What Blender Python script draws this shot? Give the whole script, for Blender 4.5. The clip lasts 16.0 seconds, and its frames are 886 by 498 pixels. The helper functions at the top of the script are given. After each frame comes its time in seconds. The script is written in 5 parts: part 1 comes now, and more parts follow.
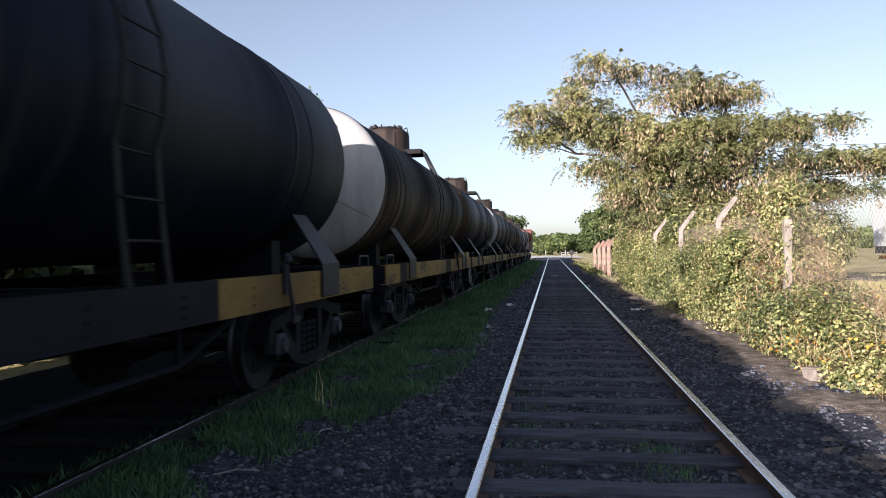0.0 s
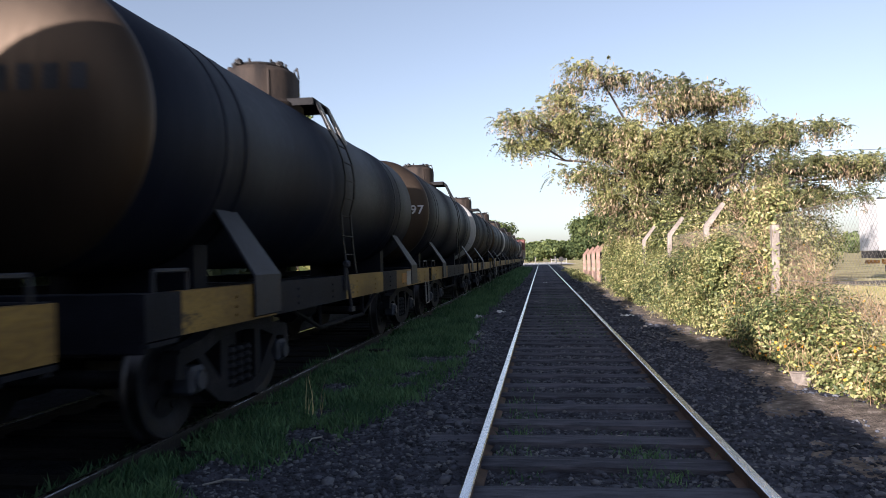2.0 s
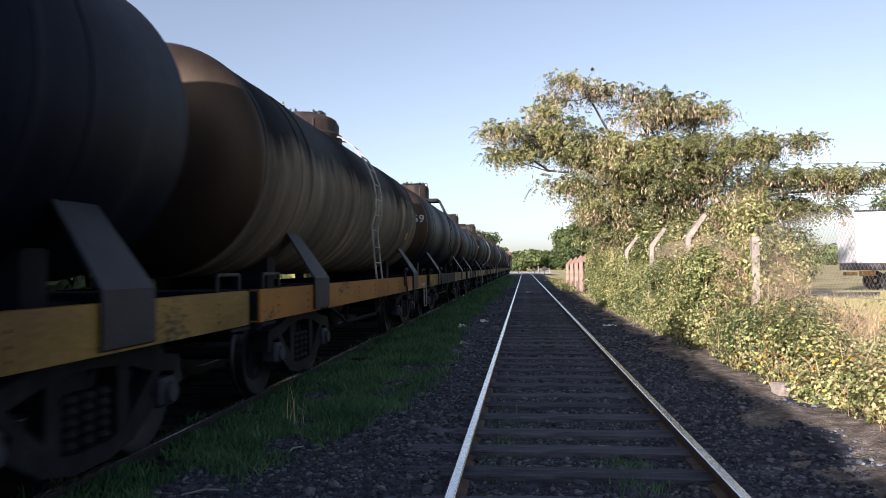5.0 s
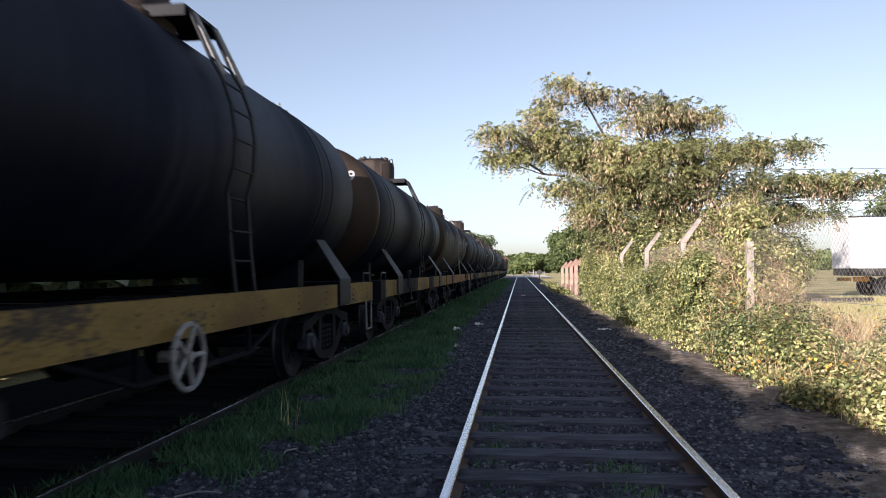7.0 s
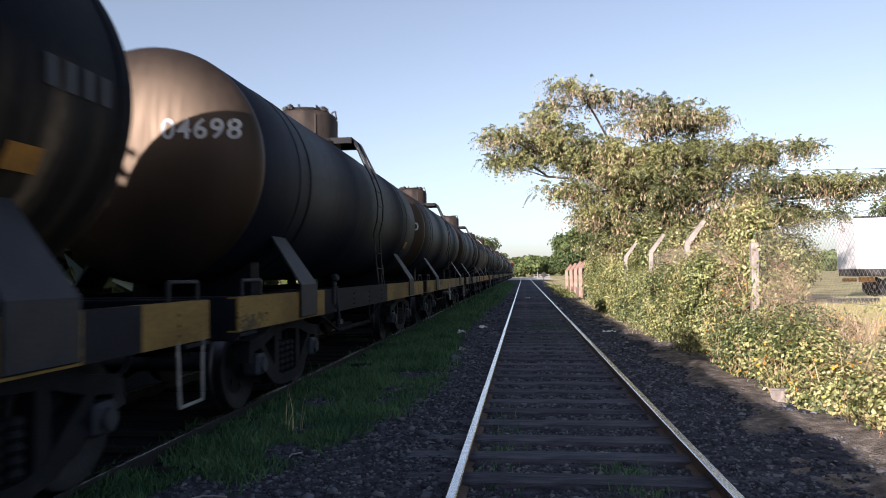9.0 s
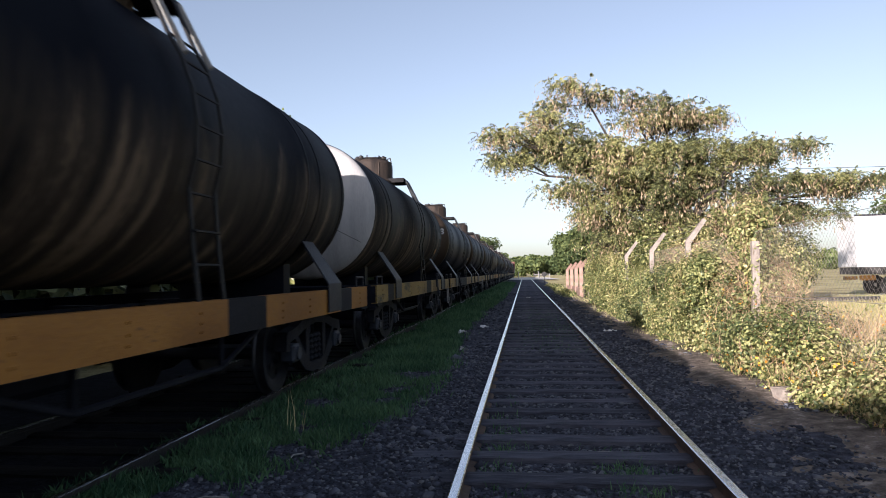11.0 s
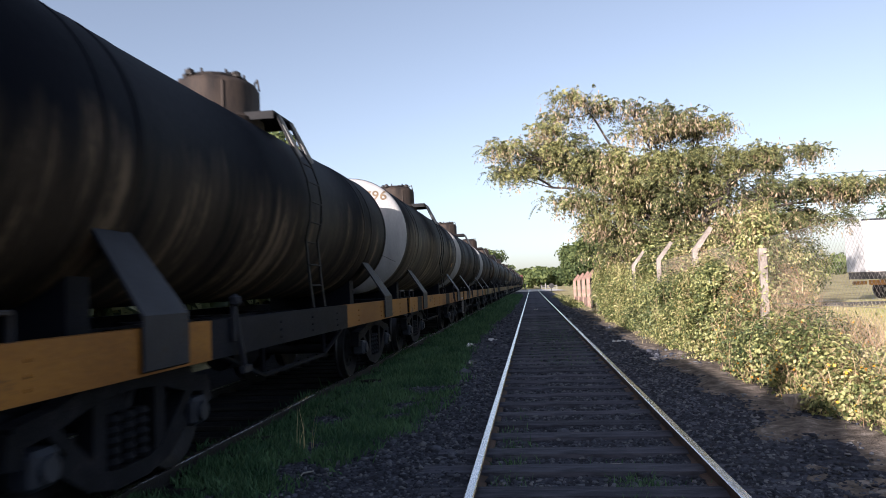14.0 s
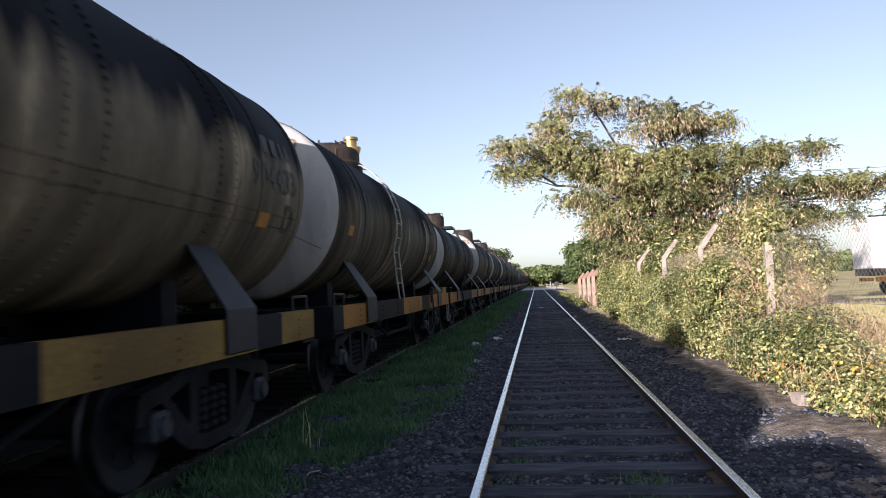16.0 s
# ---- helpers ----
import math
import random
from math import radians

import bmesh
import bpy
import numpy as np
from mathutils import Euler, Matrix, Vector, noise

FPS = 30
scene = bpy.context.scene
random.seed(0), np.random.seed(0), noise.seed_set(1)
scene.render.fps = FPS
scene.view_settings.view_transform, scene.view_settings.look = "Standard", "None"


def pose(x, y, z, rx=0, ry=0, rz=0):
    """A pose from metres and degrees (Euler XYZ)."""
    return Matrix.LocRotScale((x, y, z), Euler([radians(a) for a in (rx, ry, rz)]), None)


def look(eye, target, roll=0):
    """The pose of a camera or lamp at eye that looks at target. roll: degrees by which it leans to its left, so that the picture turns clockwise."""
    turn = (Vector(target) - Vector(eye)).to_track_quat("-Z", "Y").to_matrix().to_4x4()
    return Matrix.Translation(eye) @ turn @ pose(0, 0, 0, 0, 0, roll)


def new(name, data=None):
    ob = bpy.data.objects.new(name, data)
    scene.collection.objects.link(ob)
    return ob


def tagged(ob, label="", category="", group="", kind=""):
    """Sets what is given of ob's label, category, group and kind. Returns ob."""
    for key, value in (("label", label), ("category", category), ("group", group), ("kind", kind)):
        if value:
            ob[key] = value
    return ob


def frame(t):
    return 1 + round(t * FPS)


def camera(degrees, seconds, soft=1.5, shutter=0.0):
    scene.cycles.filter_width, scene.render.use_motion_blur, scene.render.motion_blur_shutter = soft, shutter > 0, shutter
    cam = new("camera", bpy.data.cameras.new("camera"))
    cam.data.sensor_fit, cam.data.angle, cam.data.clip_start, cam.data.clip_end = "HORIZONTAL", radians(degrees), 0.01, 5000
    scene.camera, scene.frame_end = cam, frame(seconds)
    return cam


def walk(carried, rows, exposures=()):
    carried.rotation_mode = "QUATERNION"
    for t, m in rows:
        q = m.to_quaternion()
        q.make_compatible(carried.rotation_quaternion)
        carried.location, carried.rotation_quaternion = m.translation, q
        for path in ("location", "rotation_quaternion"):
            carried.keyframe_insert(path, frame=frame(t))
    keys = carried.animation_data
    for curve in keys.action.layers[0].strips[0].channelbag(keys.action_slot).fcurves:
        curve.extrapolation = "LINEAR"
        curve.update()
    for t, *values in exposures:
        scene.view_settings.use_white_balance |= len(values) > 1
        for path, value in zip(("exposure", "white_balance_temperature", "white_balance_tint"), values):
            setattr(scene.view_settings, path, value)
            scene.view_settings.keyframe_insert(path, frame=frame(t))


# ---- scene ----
# ---- camera ----
cam = camera(64.8, 16.0, soft=0.8, shutter=0.25)
# seconds, place, pitch, roll, yaw: a phone held at chest height between the rails
ROWS = [
    (0.0, -0.401, 0.000, 1.377, 0.25, 0.98, 8.80),
    (0.5, -0.399, 0.000, 1.377, 0.56, 1.07, 8.67),
    (1.0, -0.398, 0.000, 1.375, 0.80, 1.05, 8.36),
    (1.5, -0.398, 0.000, 1.375, 0.76, 1.14, 8.08),
    (2.0, -0.399, 0.000, 1.375, 0.83, 1.31, 7.98),
    (2.5, -0.400, 0.000, 1.376, 1.04, 1.16, 7.76),
    (3.0, -0.399, 0.000, 1.376, 1.21, 0.93, 7.26),
    (3.5, -0.397, 0.000, 1.377, 1.55, 0.74, 6.80),
    (4.0, -0.402, 0.000, 1.375, 1.57, 0.81, 6.72),
    (6.5, -0.400, 0.000, 1.375, 1.47, 0.79, 6.44),
    (7.0, -0.401, 0.000, 1.377, 1.75, 0.50, 6.24),
    (7.5, -0.402, 0.000, 1.375, 1.72, 0.67, 6.55),
    (8.0, -0.402, 0.000, 1.375, 1.63, 0.87, 6.67),
    (8.5, -0.400, 0.000, 1.378, 1.75, 0.94, 6.42),
    (9.0, -0.399, 0.000, 1.376, 2.01, 0.84, 6.58),
    (11.5, -0.403, 0.000, 1.376, 2.01, 1.22, 6.74),
    (12.0, -0.400, 0.000, 1.378, 2.20, 1.50, 7.09),
    (12.5, -0.400, 0.000, 1.377, 2.40, 2.09, 7.12),
    (13.0, -0.399, 0.000, 1.381, 2.56, 2.28, 7.41),
    (13.5, -0.395, 0.000, 1.379, 2.80, 2.30, 7.40),
    (14.0, -0.398, 0.000, 1.380, 3.14, 2.32, 7.20),
    (14.5, -0.397, 0.000, 1.380, 2.83, 2.42, 7.34),
    (15.0, -0.398, 0.000, 1.381, 2.97, 2.11, 7.20),
    (15.5, -0.397, 0.000, 1.380, 2.90, 2.48, 7.80),
    (16.0, -0.397, 0.000, 1.381, 3.07, 2.63, 7.61),
]
walk(cam, [(t, pose(x, y, z, 90 + p, r, w)) for t, x, y, z, p, r, w in ROWS], [(0, 1.16, 6050, 17)])

# ---- light ----
TO_SUN = Vector((-0.50, -1.0, 0.32)).normalized()
world = bpy.data.worlds.new("sky")
scene.world = world
world.use_nodes = True
wn = world.node_tree.nodes
sky = wn.new("ShaderNodeTexSky")
sky.sky_type = 'NISHITA'
sky.sun_disc = False
sky.sun_elevation = math.asin(TO_SUN.z)
sky.sun_rotation = math.atan2(TO_SUN.x, TO_SUN.y)
sky.air_density, sky.dust_density, sky.ozone_density = 0.85, 1.3, 1.0
haze = wn.new("ShaderNodeHueSaturation")  # thin white haze
haze.inputs["Saturation"].default_value = 0.66
haze.inputs["Hue"].default_value = 0.496
world.node_tree.links.new(sky.outputs[0], haze.inputs["Color"])
world.node_tree.links.new(haze.outputs[0], wn["Background"].inputs[0])
wn["Background"].inputs[1].default_value = 0.086
sun = new("sun", bpy.data.lights.new("sun", 'SUN'))
sun.data.energy, sun.data.angle, sun.data.color = 5.0, radians(0.5), (1.0, 0.895, 0.79)
sun.matrix_world = look(TO_SUN * 50, (0, 0, 0))


# ---- materials ----
def mat(name, c1, c2, scale=3.0, rough=0.7, metal=0.0, bump=0.3, fine=40.0, stretch=(1, 1, 1), island=0.0, obrand=0.0,
        c3=None, c3at=0.62, spec=0.5, detail=6.0, dist=0.02, translucent=0.0):
    """A surface with two scales of variation; c3 adds stains of a shape of their own."""
    m = bpy.data.materials.new(name)
    m.use_nodes = True
    nt = m.node_tree
    n, link = nt.nodes, nt.links.new
    b = n["Principled BSDF"]
    tc = n.new("ShaderNodeTexCoord")
    mp = n.new("ShaderNodeMapping")
    mp.inputs["Scale"].default_value = stretch
    link(tc.outputs["Object"], mp.inputs[0])
    big = n.new("ShaderNodeTexNoise")
    big.inputs["Scale"].default_value, big.inputs["Detail"].default_value = scale, detail
    link(mp.outputs[0], big.inputs[0])
    small = n.new("ShaderNodeTexNoise")
    small.inputs["Scale"].default_value, small.inputs["Detail"].default_value = fine, 4
    link(mp.outputs[0], small.inputs[0])
    ramp = n.new("ShaderNodeValToRGB")
    ramp.color_ramp.elements[0].position, ramp.color_ramp.elements[1].position = 0.35, 0.65
    ramp.color_ramp.elements[0].color, ramp.color_ramp.elements[1].color = (*c1, 1), (*c2, 1)
    if c3:
        e = ramp.color_ramp.elements.new(c3at)
        ramp.color_ramp.elements[-1].position = min(1.0, c3at + 0.08)
        e.color = (*c2, 1)
        ramp.color_ramp.elements[-1].color = (*c3, 1)
    mixv = n.new("ShaderNodeMath")
    mixv.operation = 'MULTIPLY_ADD'
    mixv.inputs[1].default_value = 0.35
    link(small.outputs[0], mixv.inputs[0])
    sub = n.new("ShaderNodeMath")
    sub.operation = 'MULTIPLY_ADD'
    sub.inputs[1].default_value, sub.inputs[2].default_value = 1.0, -0.175
    link(big.outputs[0], sub.inputs[0])
    link(sub.outputs[0], mixv.inputs[2])
    last = mixv.outputs[0]
    for amount, source in ((island, "geo"), (obrand, "obj")):
        if amount:
            src = n.new("ShaderNodeNewGeometry").outputs["Random Per Island"] if source == "geo" else n.new("ShaderNodeObjectInfo").outputs["Random"]
            a = n.new("ShaderNodeMath")
            a.operation = 'MULTIPLY_ADD'
            a.inputs[1].default_value = amount
            link(src, a.inputs[0])
            c = n.new("ShaderNodeMath")
            c.operation = 'ADD'
            c.inputs[1].default_value = -amount / 2
            link(last, c.inputs[0])
            link(c.outputs[0], a.inputs[2])
            last = a.outputs[0]
    link(last, ramp.inputs[0])
    link(ramp.outputs[0], b.inputs["Base Color"])
    b.inputs["Metallic"].default_value = metal
    b.inputs["Specular IOR Level"].default_value = spec
    rr = n.new("ShaderNodeMapRange")
    rr.inputs[3].default_value, rr.inputs[4].default_value = max(0.05, rough - 0.12), min(1, rough + 0.12)
    link(small.outputs[0], rr.inputs[0])
    link(rr.outputs[0], b.inputs["Roughness"])
    if bump:
        bp = n.new("ShaderNodeBump")
        bp.inputs["Strength"].default_value, bp.inputs["Distance"].default_value = bump, dist
        link(small.outputs[0], bp.inputs["Height"])
        link(bp.outputs[0], b.inputs["Normal"])
    if translucent:
        tr = n.new("ShaderNodeBsdfTranslucent")
        link(ramp.outputs[0], tr.inputs[0])
        ms = n.new("ShaderNodeMixShader")
        ms.inputs[0].default_value = translucent
        link(b.outputs[0], ms.inputs[1])
        link(tr.outputs[0], ms.inputs[2])
        link(ms.outputs[0], n["Material Output"].inputs[0])
    return m


# sleeper wood darkened in colour for the shade beneath the wagons
M_SHADEWOOD = mat("shade_dark_sleeper_wood", (0.007, 0.0068, 0.0066), (0.018, 0.017, 0.016), 5, 0.9, bump=0.6, fine=26, stretch=(0.6, 5, 5), spec=0.15)


def oil_spill(m, low, high):
    """Crude spilt from the dome has run down the barrel: black above a ragged line, with drips."""
    nt = m.node_tree
    n, link = nt.nodes, nt.links.new
    b = n["Principled BSDF"]
    src = b.inputs["Base Color"].links[0].from_socket
    tc = n.new("ShaderNodeTexCoord")
    mp = n.new("ShaderNodeMapping")
    mp.inputs["Scale"].default_value = (0.3, 2.2, 0.3)
    link(tc.outputs["Object"], mp.inputs[0])
    no = n.new("ShaderNodeTexNoise")
    no.inputs["Scale"].default_value, no.inputs["Detail"].default_value = 1.6, 7
    link(mp.outputs[0], no.inputs[0])
    sep = n.new("ShaderNodeSeparateXYZ")
    link(tc.outputs["Object"], sep.inputs[0])
    add = n.new("ShaderNodeMath")
    add.operation = 'MULTIPLY_ADD'
    add.inputs[1].default_value = 1.0
    link(no.outputs[0], add.inputs[0])
    link(sep.outputs["Z"], add.inputs[2])
    mr = n.new("ShaderNodeMapRange")
    mr.inputs[1].default_value, mr.inputs[2].default_value = low + 0.5, high + 0.5
    link(add.outputs[0], mr.inputs[0])
    mx = n.new("ShaderNodeMixRGB")
    link(mr.outputs[0], mx.inputs[0])
    link(src, mx.inputs[1])
    mx.inputs[2].default_value = (0.0035, 0.004, 0.007, 1)
    link(mx.outputs[0], b.inputs["Base Color"])


M_BLACK = mat("black_tank_paint", (0.00256, 0.00361, 0.00936), (0.006, 0.0076, 0.01625), 1.3, 0.55, bump=0.12, fine=25, stretch=(0.35, 3.0, 0.35), c3=(0.0168, 0.01663, 0.02145), c3at=0.62, spec=0.09)
M_GREY = mat("dirty_grey_tank_paint", (0.04, 0.035, 0.028), (0.12, 0.099, 0.075), 1.1, 0.65, bump=0.15, fine=25, stretch=(0.5, 2.6, 0.5), c3=(0.28, 0.23, 0.165), c3at=0.6, spec=0.06)
M_BROWN = mat("oil_stained_black_paint", (0.012, 0.011, 0.011), (0.048, 0.038, 0.029), 1.2, 0.62, bump=0.15, fine=25, stretch=(0.4, 3.4, 0.4), c3=(0.14, 0.105, 0.073), c3at=0.58, spec=0.05)
# blue tint in the reflections stands in for the cool cast of shade
for m in (M_BLACK, M_BROWN, M_GREY):
    m.node_tree.nodes["Principled BSDF"].inputs["Specular Tint"].default_value = (0.5, 0.68, 1.0, 1)
M_GREYBARE = mat("faded_grey_tank_paint", (0.0715, 0.0611, 0.0481), (0.169, 0.1404, 0.1053), 1.1, 0.65, bump=0.15, fine=25, stretch=(0.5, 2.6, 0.5), c3=(0.299, 0.247, 0.1755), c3at=0.62, spec=0.06)
oil_spill(M_GREYBARE, 2.66, 2.92)
oil_spill(M_GREY, 2.55, 2.9)
oil_spill(M_BROWN, 2.3, 2.75)
M_HEAD = mat("glossy_black_head_paint", (0.0085, 0.0068, 0.0066), (0.021, 0.0155, 0.0125), 0.9, 0.47, bump=0.08, fine=9, stretch=(2.0, 1, 0.18), spec=0.5)
M_HEAD.node_tree.nodes["Principled BSDF"].inputs["Specular Tint"].default_value = (1.0, 0.74, 0.53, 1)
M_WHITE = mat("stained_white_paint", (0.32, 0.315, 0.31), (0.46, 0.45, 0.44), 1.3, 0.6, bump=0.1, fine=30, stretch=(2.5, 1, 0.35), spec=0.3)
M_WHITE_OIL = mat("oil_streaked_white_paint", (0.43, 0.42, 0.405), (0.33, 0.32, 0.305), 1.5, 0.6, bump=0.1, fine=20, stretch=(2.4, 1, 0.16), c3=(0.10, 0.08, 0.06), c3at=0.56, spec=0.3)
M_YELLOW = mat("worn_yellow_paint", (0.1088, 0.0612, 0.0136), (0.2448, 0.153, 0.034), 1.2, 0.6, bump=0.15, fine=22, stretch=(1, 0.6, 1.5), c3=(0.0476, 0.034, 0.0204), c3at=0.6, spec=0.3)
M_ORANGE = mat("worn_orange_paint", (0.2016, 0.0792, 0.01152), (0.3312, 0.144, 0.0216), 1.2, 0.6, bump=0.15, fine=22, stretch=(1, 0.6, 1.5), c3=(0.0864, 0.0432, 0.0216), c3at=0.64, spec=0.3)
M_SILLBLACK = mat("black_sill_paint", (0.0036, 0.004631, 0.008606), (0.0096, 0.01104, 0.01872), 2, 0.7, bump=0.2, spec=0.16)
M_GREYSTEEL = mat("grey_painted_steel", (0.00882, 0.01015, 0.01575), (0.02142, 0.0238, 0.03325), 2.5, 0.6, bump=0.15, c3=(0.0252, 0.0196, 0.0175), spec=0.3)
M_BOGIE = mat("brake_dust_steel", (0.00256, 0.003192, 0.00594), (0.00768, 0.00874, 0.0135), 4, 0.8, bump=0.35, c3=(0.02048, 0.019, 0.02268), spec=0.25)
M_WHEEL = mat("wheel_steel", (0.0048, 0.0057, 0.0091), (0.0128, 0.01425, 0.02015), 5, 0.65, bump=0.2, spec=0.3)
M_TREAD = mat("polished_wheel_tread", (0.05, 0.05, 0.055), (0.09, 0.09, 0.10), 5, 0.45, metal=1.0, bump=0.05)
M_BOX = mat("blue_grey_axle_box_paint", (0.0112, 0.0144, 0.024), (0.028, 0.0336, 0.048), 4, 0.6, bump=0.15)
M_PALE = mat("pale_painted_steel", (0.18, 0.175, 0.165), (0.32, 0.31, 0.29), 4, 0.55, bump=0.15, c3=(0.2, 0.13, 0.08), c3at=0.66)
M_DOME = mat("rusty_dome_paint", (0.018, 0.0145, 0.0135), (0.052, 0.038, 0.030), 2.2, 0.75, bump=0.3, fine=30, stretch=(2, 2, 0.35), c3=(0.03, 0.024, 0.02), c3at=0.6, spec=0.25)
M_TAR = mat("tar_crust", (0.008, 0.007, 0.007), (0.03, 0.024, 0.02), 9, 0.5, bump=0.9, fine=22)
M_BRASS = mat("weathered_brass", (0.35, 0.24, 0.09), (0.5, 0.36, 0.15), 6, 0.42, metal=0.8, bump=0.2)
M_LETTER_W = mat("white_stencil_paint", (0.30, 0.30, 0.31), (0.46, 0.46, 0.46), 8, 0.7, bump=0.05, c3=(0.2, 0.2, 0.2), c3at=0.68)
M_LETTER_B = mat("black_stencil_paint", (0.02, 0.018, 0.016), (0.05, 0.045, 0.04), 8, 0.7, bump=0.05)
M_LETTER_T = mat("tan_stencil_paint", (0.13, 0.088, 0.05), (0.24, 0.165, 0.095), 8, 0.7, bump=0.05)
M_RAILSIDE = mat("rail_rust", (0.07, 0.045, 0.032), (0.13, 0.08, 0.055), 6, 0.8, bump=0.3)
# rail side with the shade under the train put into its colour
M_RAILSHADE = mat("shaded_rail_side", (0.008, 0.0075, 0.0075), (0.018, 0.0165, 0.016), 6, 0.8, bump=0.3)
M_LADDER = mat("dark_ladder_steel", (0.004, 0.0042, 0.005), (0.011, 0.0105, 0.012), 4, 0.65, bump=0.2, spec=0.18)
M_RAILTOP = mat("polished_rail_steel", (0.55, 0.55, 0.57), (0.75, 0.75, 0.77), 3, 0.26, metal=1.0, bump=0.03, stretch=(8, 0.3, 1))
M_SLEEPER = mat("weathered_sleeper_wood", (0.04675, 0.04876, 0.06325), (0.102, 0.1058, 0.1323), 5, 0.9, bump=0.7, fine=26, stretch=(0.6, 5, 5), obrand=0.3, spec=0.2)
M_STONE = mat("ballast_stone", (0.03069, 0.034, 0.0453), (0.093, 0.101, 0.1271), 8, 0.85, bump=0.3, fine=60, island=0.7, spec=0.25, c3=(0.1674, 0.17, 0.1768), c3at=0.8)
M_BALLAST = mat("ballast_bed", (0.02511, 0.027, 0.03708), (0.07068, 0.074, 0.09688), 9, 0.95, bump=1.0, fine=34, spec=0.15, dist=0.04)
M_DIRT = mat("trodden_brown_earth", (0.085, 0.07, 0.058), (0.20, 0.165, 0.138), 7, 0.95, bump=0.8, fine=40, spec=0.12, dist=0.03, c3=(0.32, 0.275, 0.24), c3at=0.6)
# near-black ground colour with the train's shade painted in
M_UNDERSHADE = mat("under_train_shade", (0.0045, 0.0051, 0.0069), (0.01425, 0.0153, 0.0207), 9, 0.95, bump=1.0, fine=34, spec=0.1, dist=0.04)
M_SOIL = mat("dry_grass_ground", (0.24, 0.20, 0.09), (0.48, 0.41, 0.22), 0.35, 0.95, bump=0.7, fine=9, spec=0.1, dist=0.08, c3=(0.14, 0.16, 0.05), c3at=0.6)
M_ROAD = mat("pale_gravel_road", (0.50, 0.46, 0.41), (0.68, 0.63, 0.57), 0.6, 0.9, bump=0.4, fine=14, spec=0.2)
M_GRASS = mat("grass_blades", (0.04675, 0.1105, 0.0555), (0.1128, 0.208, 0.096), 1.2, 0.7, bump=0, island=0.4, spec=0.2, translucent=0.25)
M_STRAW = mat("dry_grass_blades", (0.34, 0.29, 0.14), (0.58, 0.50, 0.27), 0.7, 0.8, bump=0, island=0.5, spec=0.15, c3=(0.2, 0.24, 0.07), c3at=0.6, translucent=0.2)
M_LEAF = mat("bramble_leaves", (0.0782, 0.1008, 0.0324), (0.3956, 0.3984, 0.153), 0.9, 0.5, bump=0, island=0.55, spec=0.4, c3=(0.506, 0.432, 0.216), c3at=0.68, translucent=0.2)
M_LEAFDARK = mat("ivy_leaves", (0.06, 0.085, 0.03), (0.31, 0.325, 0.13), 0.9, 0.45, bump=0, island=0.55, spec=0.45, c3=(0.40, 0.38, 0.15), c3at=0.68, translucent=0.2)
M_FLOWER = mat("orange_berries", (0.55, 0.22, 0.02), (0.7, 0.42, 0.04), 2, 0.6, bump=0, island=0.5)
M_TWIG = mat("dry_twigs", (0.34, 0.215, 0.12), (0.58, 0.42, 0.265), 3, 0.85, bump=0.1, island=0.4)
M_FROND = mat("feathery_leaves", (0.065, 0.075, 0.034), (0.25, 0.255, 0.10), 0.35, 0.5, bump=0, island=0.5, spec=0.35, c3=(0.40, 0.38, 0.15), c3at=0.68, translucent=0.22)
M_POD = mat("dry_seed_pods", (0.22, 0.155, 0.10), (0.50, 0.385, 0.25), 0.5, 0.7, bump=0, island=0.6, spec=0.25, translucent=0.1)
M_FAR = mat("far_foliage", (0.05, 0.075, 0.028), (0.14, 0.17, 0.06), 0.25, 0.7, bump=0, island=0.5, spec=0.25, translucent=0.2)
M_BARK = mat("bark", (0.03, 0.025, 0.021), (0.08, 0.066, 0.055), 6, 0.9, bump=0.7, stretch=(1, 1, 0.3))
M_CONCRETE = mat("weathered_concrete", (0.20, 0.17, 0.145), (0.34, 0.295, 0.255), 4, 0.9, bump=0.4, c3=(0.28, 0.25, 0.2), c3at=0.64, spec=0.2)
M_REDCONC = mat("faded_red_concrete", (0.23, 0.145, 0.115), (0.36, 0.25, 0.20), 3, 0.9, bump=0.4, c3=(0.42, 0.36, 0.30), c3at=0.62, spec=0.2)
M_WIRE = mat("galvanised_wire", (0.28, 0.25, 0.22), (0.42, 0.39, 0.35), 20, 0.55, metal=0.6, bump=0)
M_TRAILER = mat("white_trailer_panels", (0.72, 0.70, 0.68), (0.82, 0.80, 0.78), 0.8, 0.4, bump=0.03)
M_RUBBER = mat("tyre_rubber", (0.02, 0.02, 0.02), (0.045, 0.042, 0.04), 6, 0.8, bump=0.2)
M_DARKSTEEL = mat("dark_chassis_steel", (0.025, 0.023, 0.022), (0.06, 0.055, 0.05), 3, 0.6, bump=0.2)
M_AMBER = mat("faded_orange_placard", (0.22, 0.092, 0.011), (0.38, 0.175, 0.02), 6, 0.6, bump=0.1)
M_RED = mat("faded_red_loco_paint", (0.10, 0.03, 0.026), (0.17, 0.06, 0.05), 2, 0.5, bump=0.1)
M_GLASS = mat("dark_window_glass", (0.02, 0.022, 0.025), (0.03, 0.032, 0.035), 2, 0.1, bump=0, spec=0.8)
M_LITTER = mat("crumpled_white_plastic", (0.6, 0.6, 0.6), (0.78, 0.78, 0.77), 8, 0.5, bump=0.3)
M_CRATE = mat("broken_brick", (0.36, 0.24, 0.17), (0.52, 0.37, 0.27), 6, 0.9, bump=0.5)


# ---- mesh helpers ----
def link_mesh(name, me, material, parent=None, label=""):
    ob = new(name, me)
    if material and not me.materials:
        me.materials.append(material)
    if parent:
        ob.parent = parent
    return tagged(ob, label)


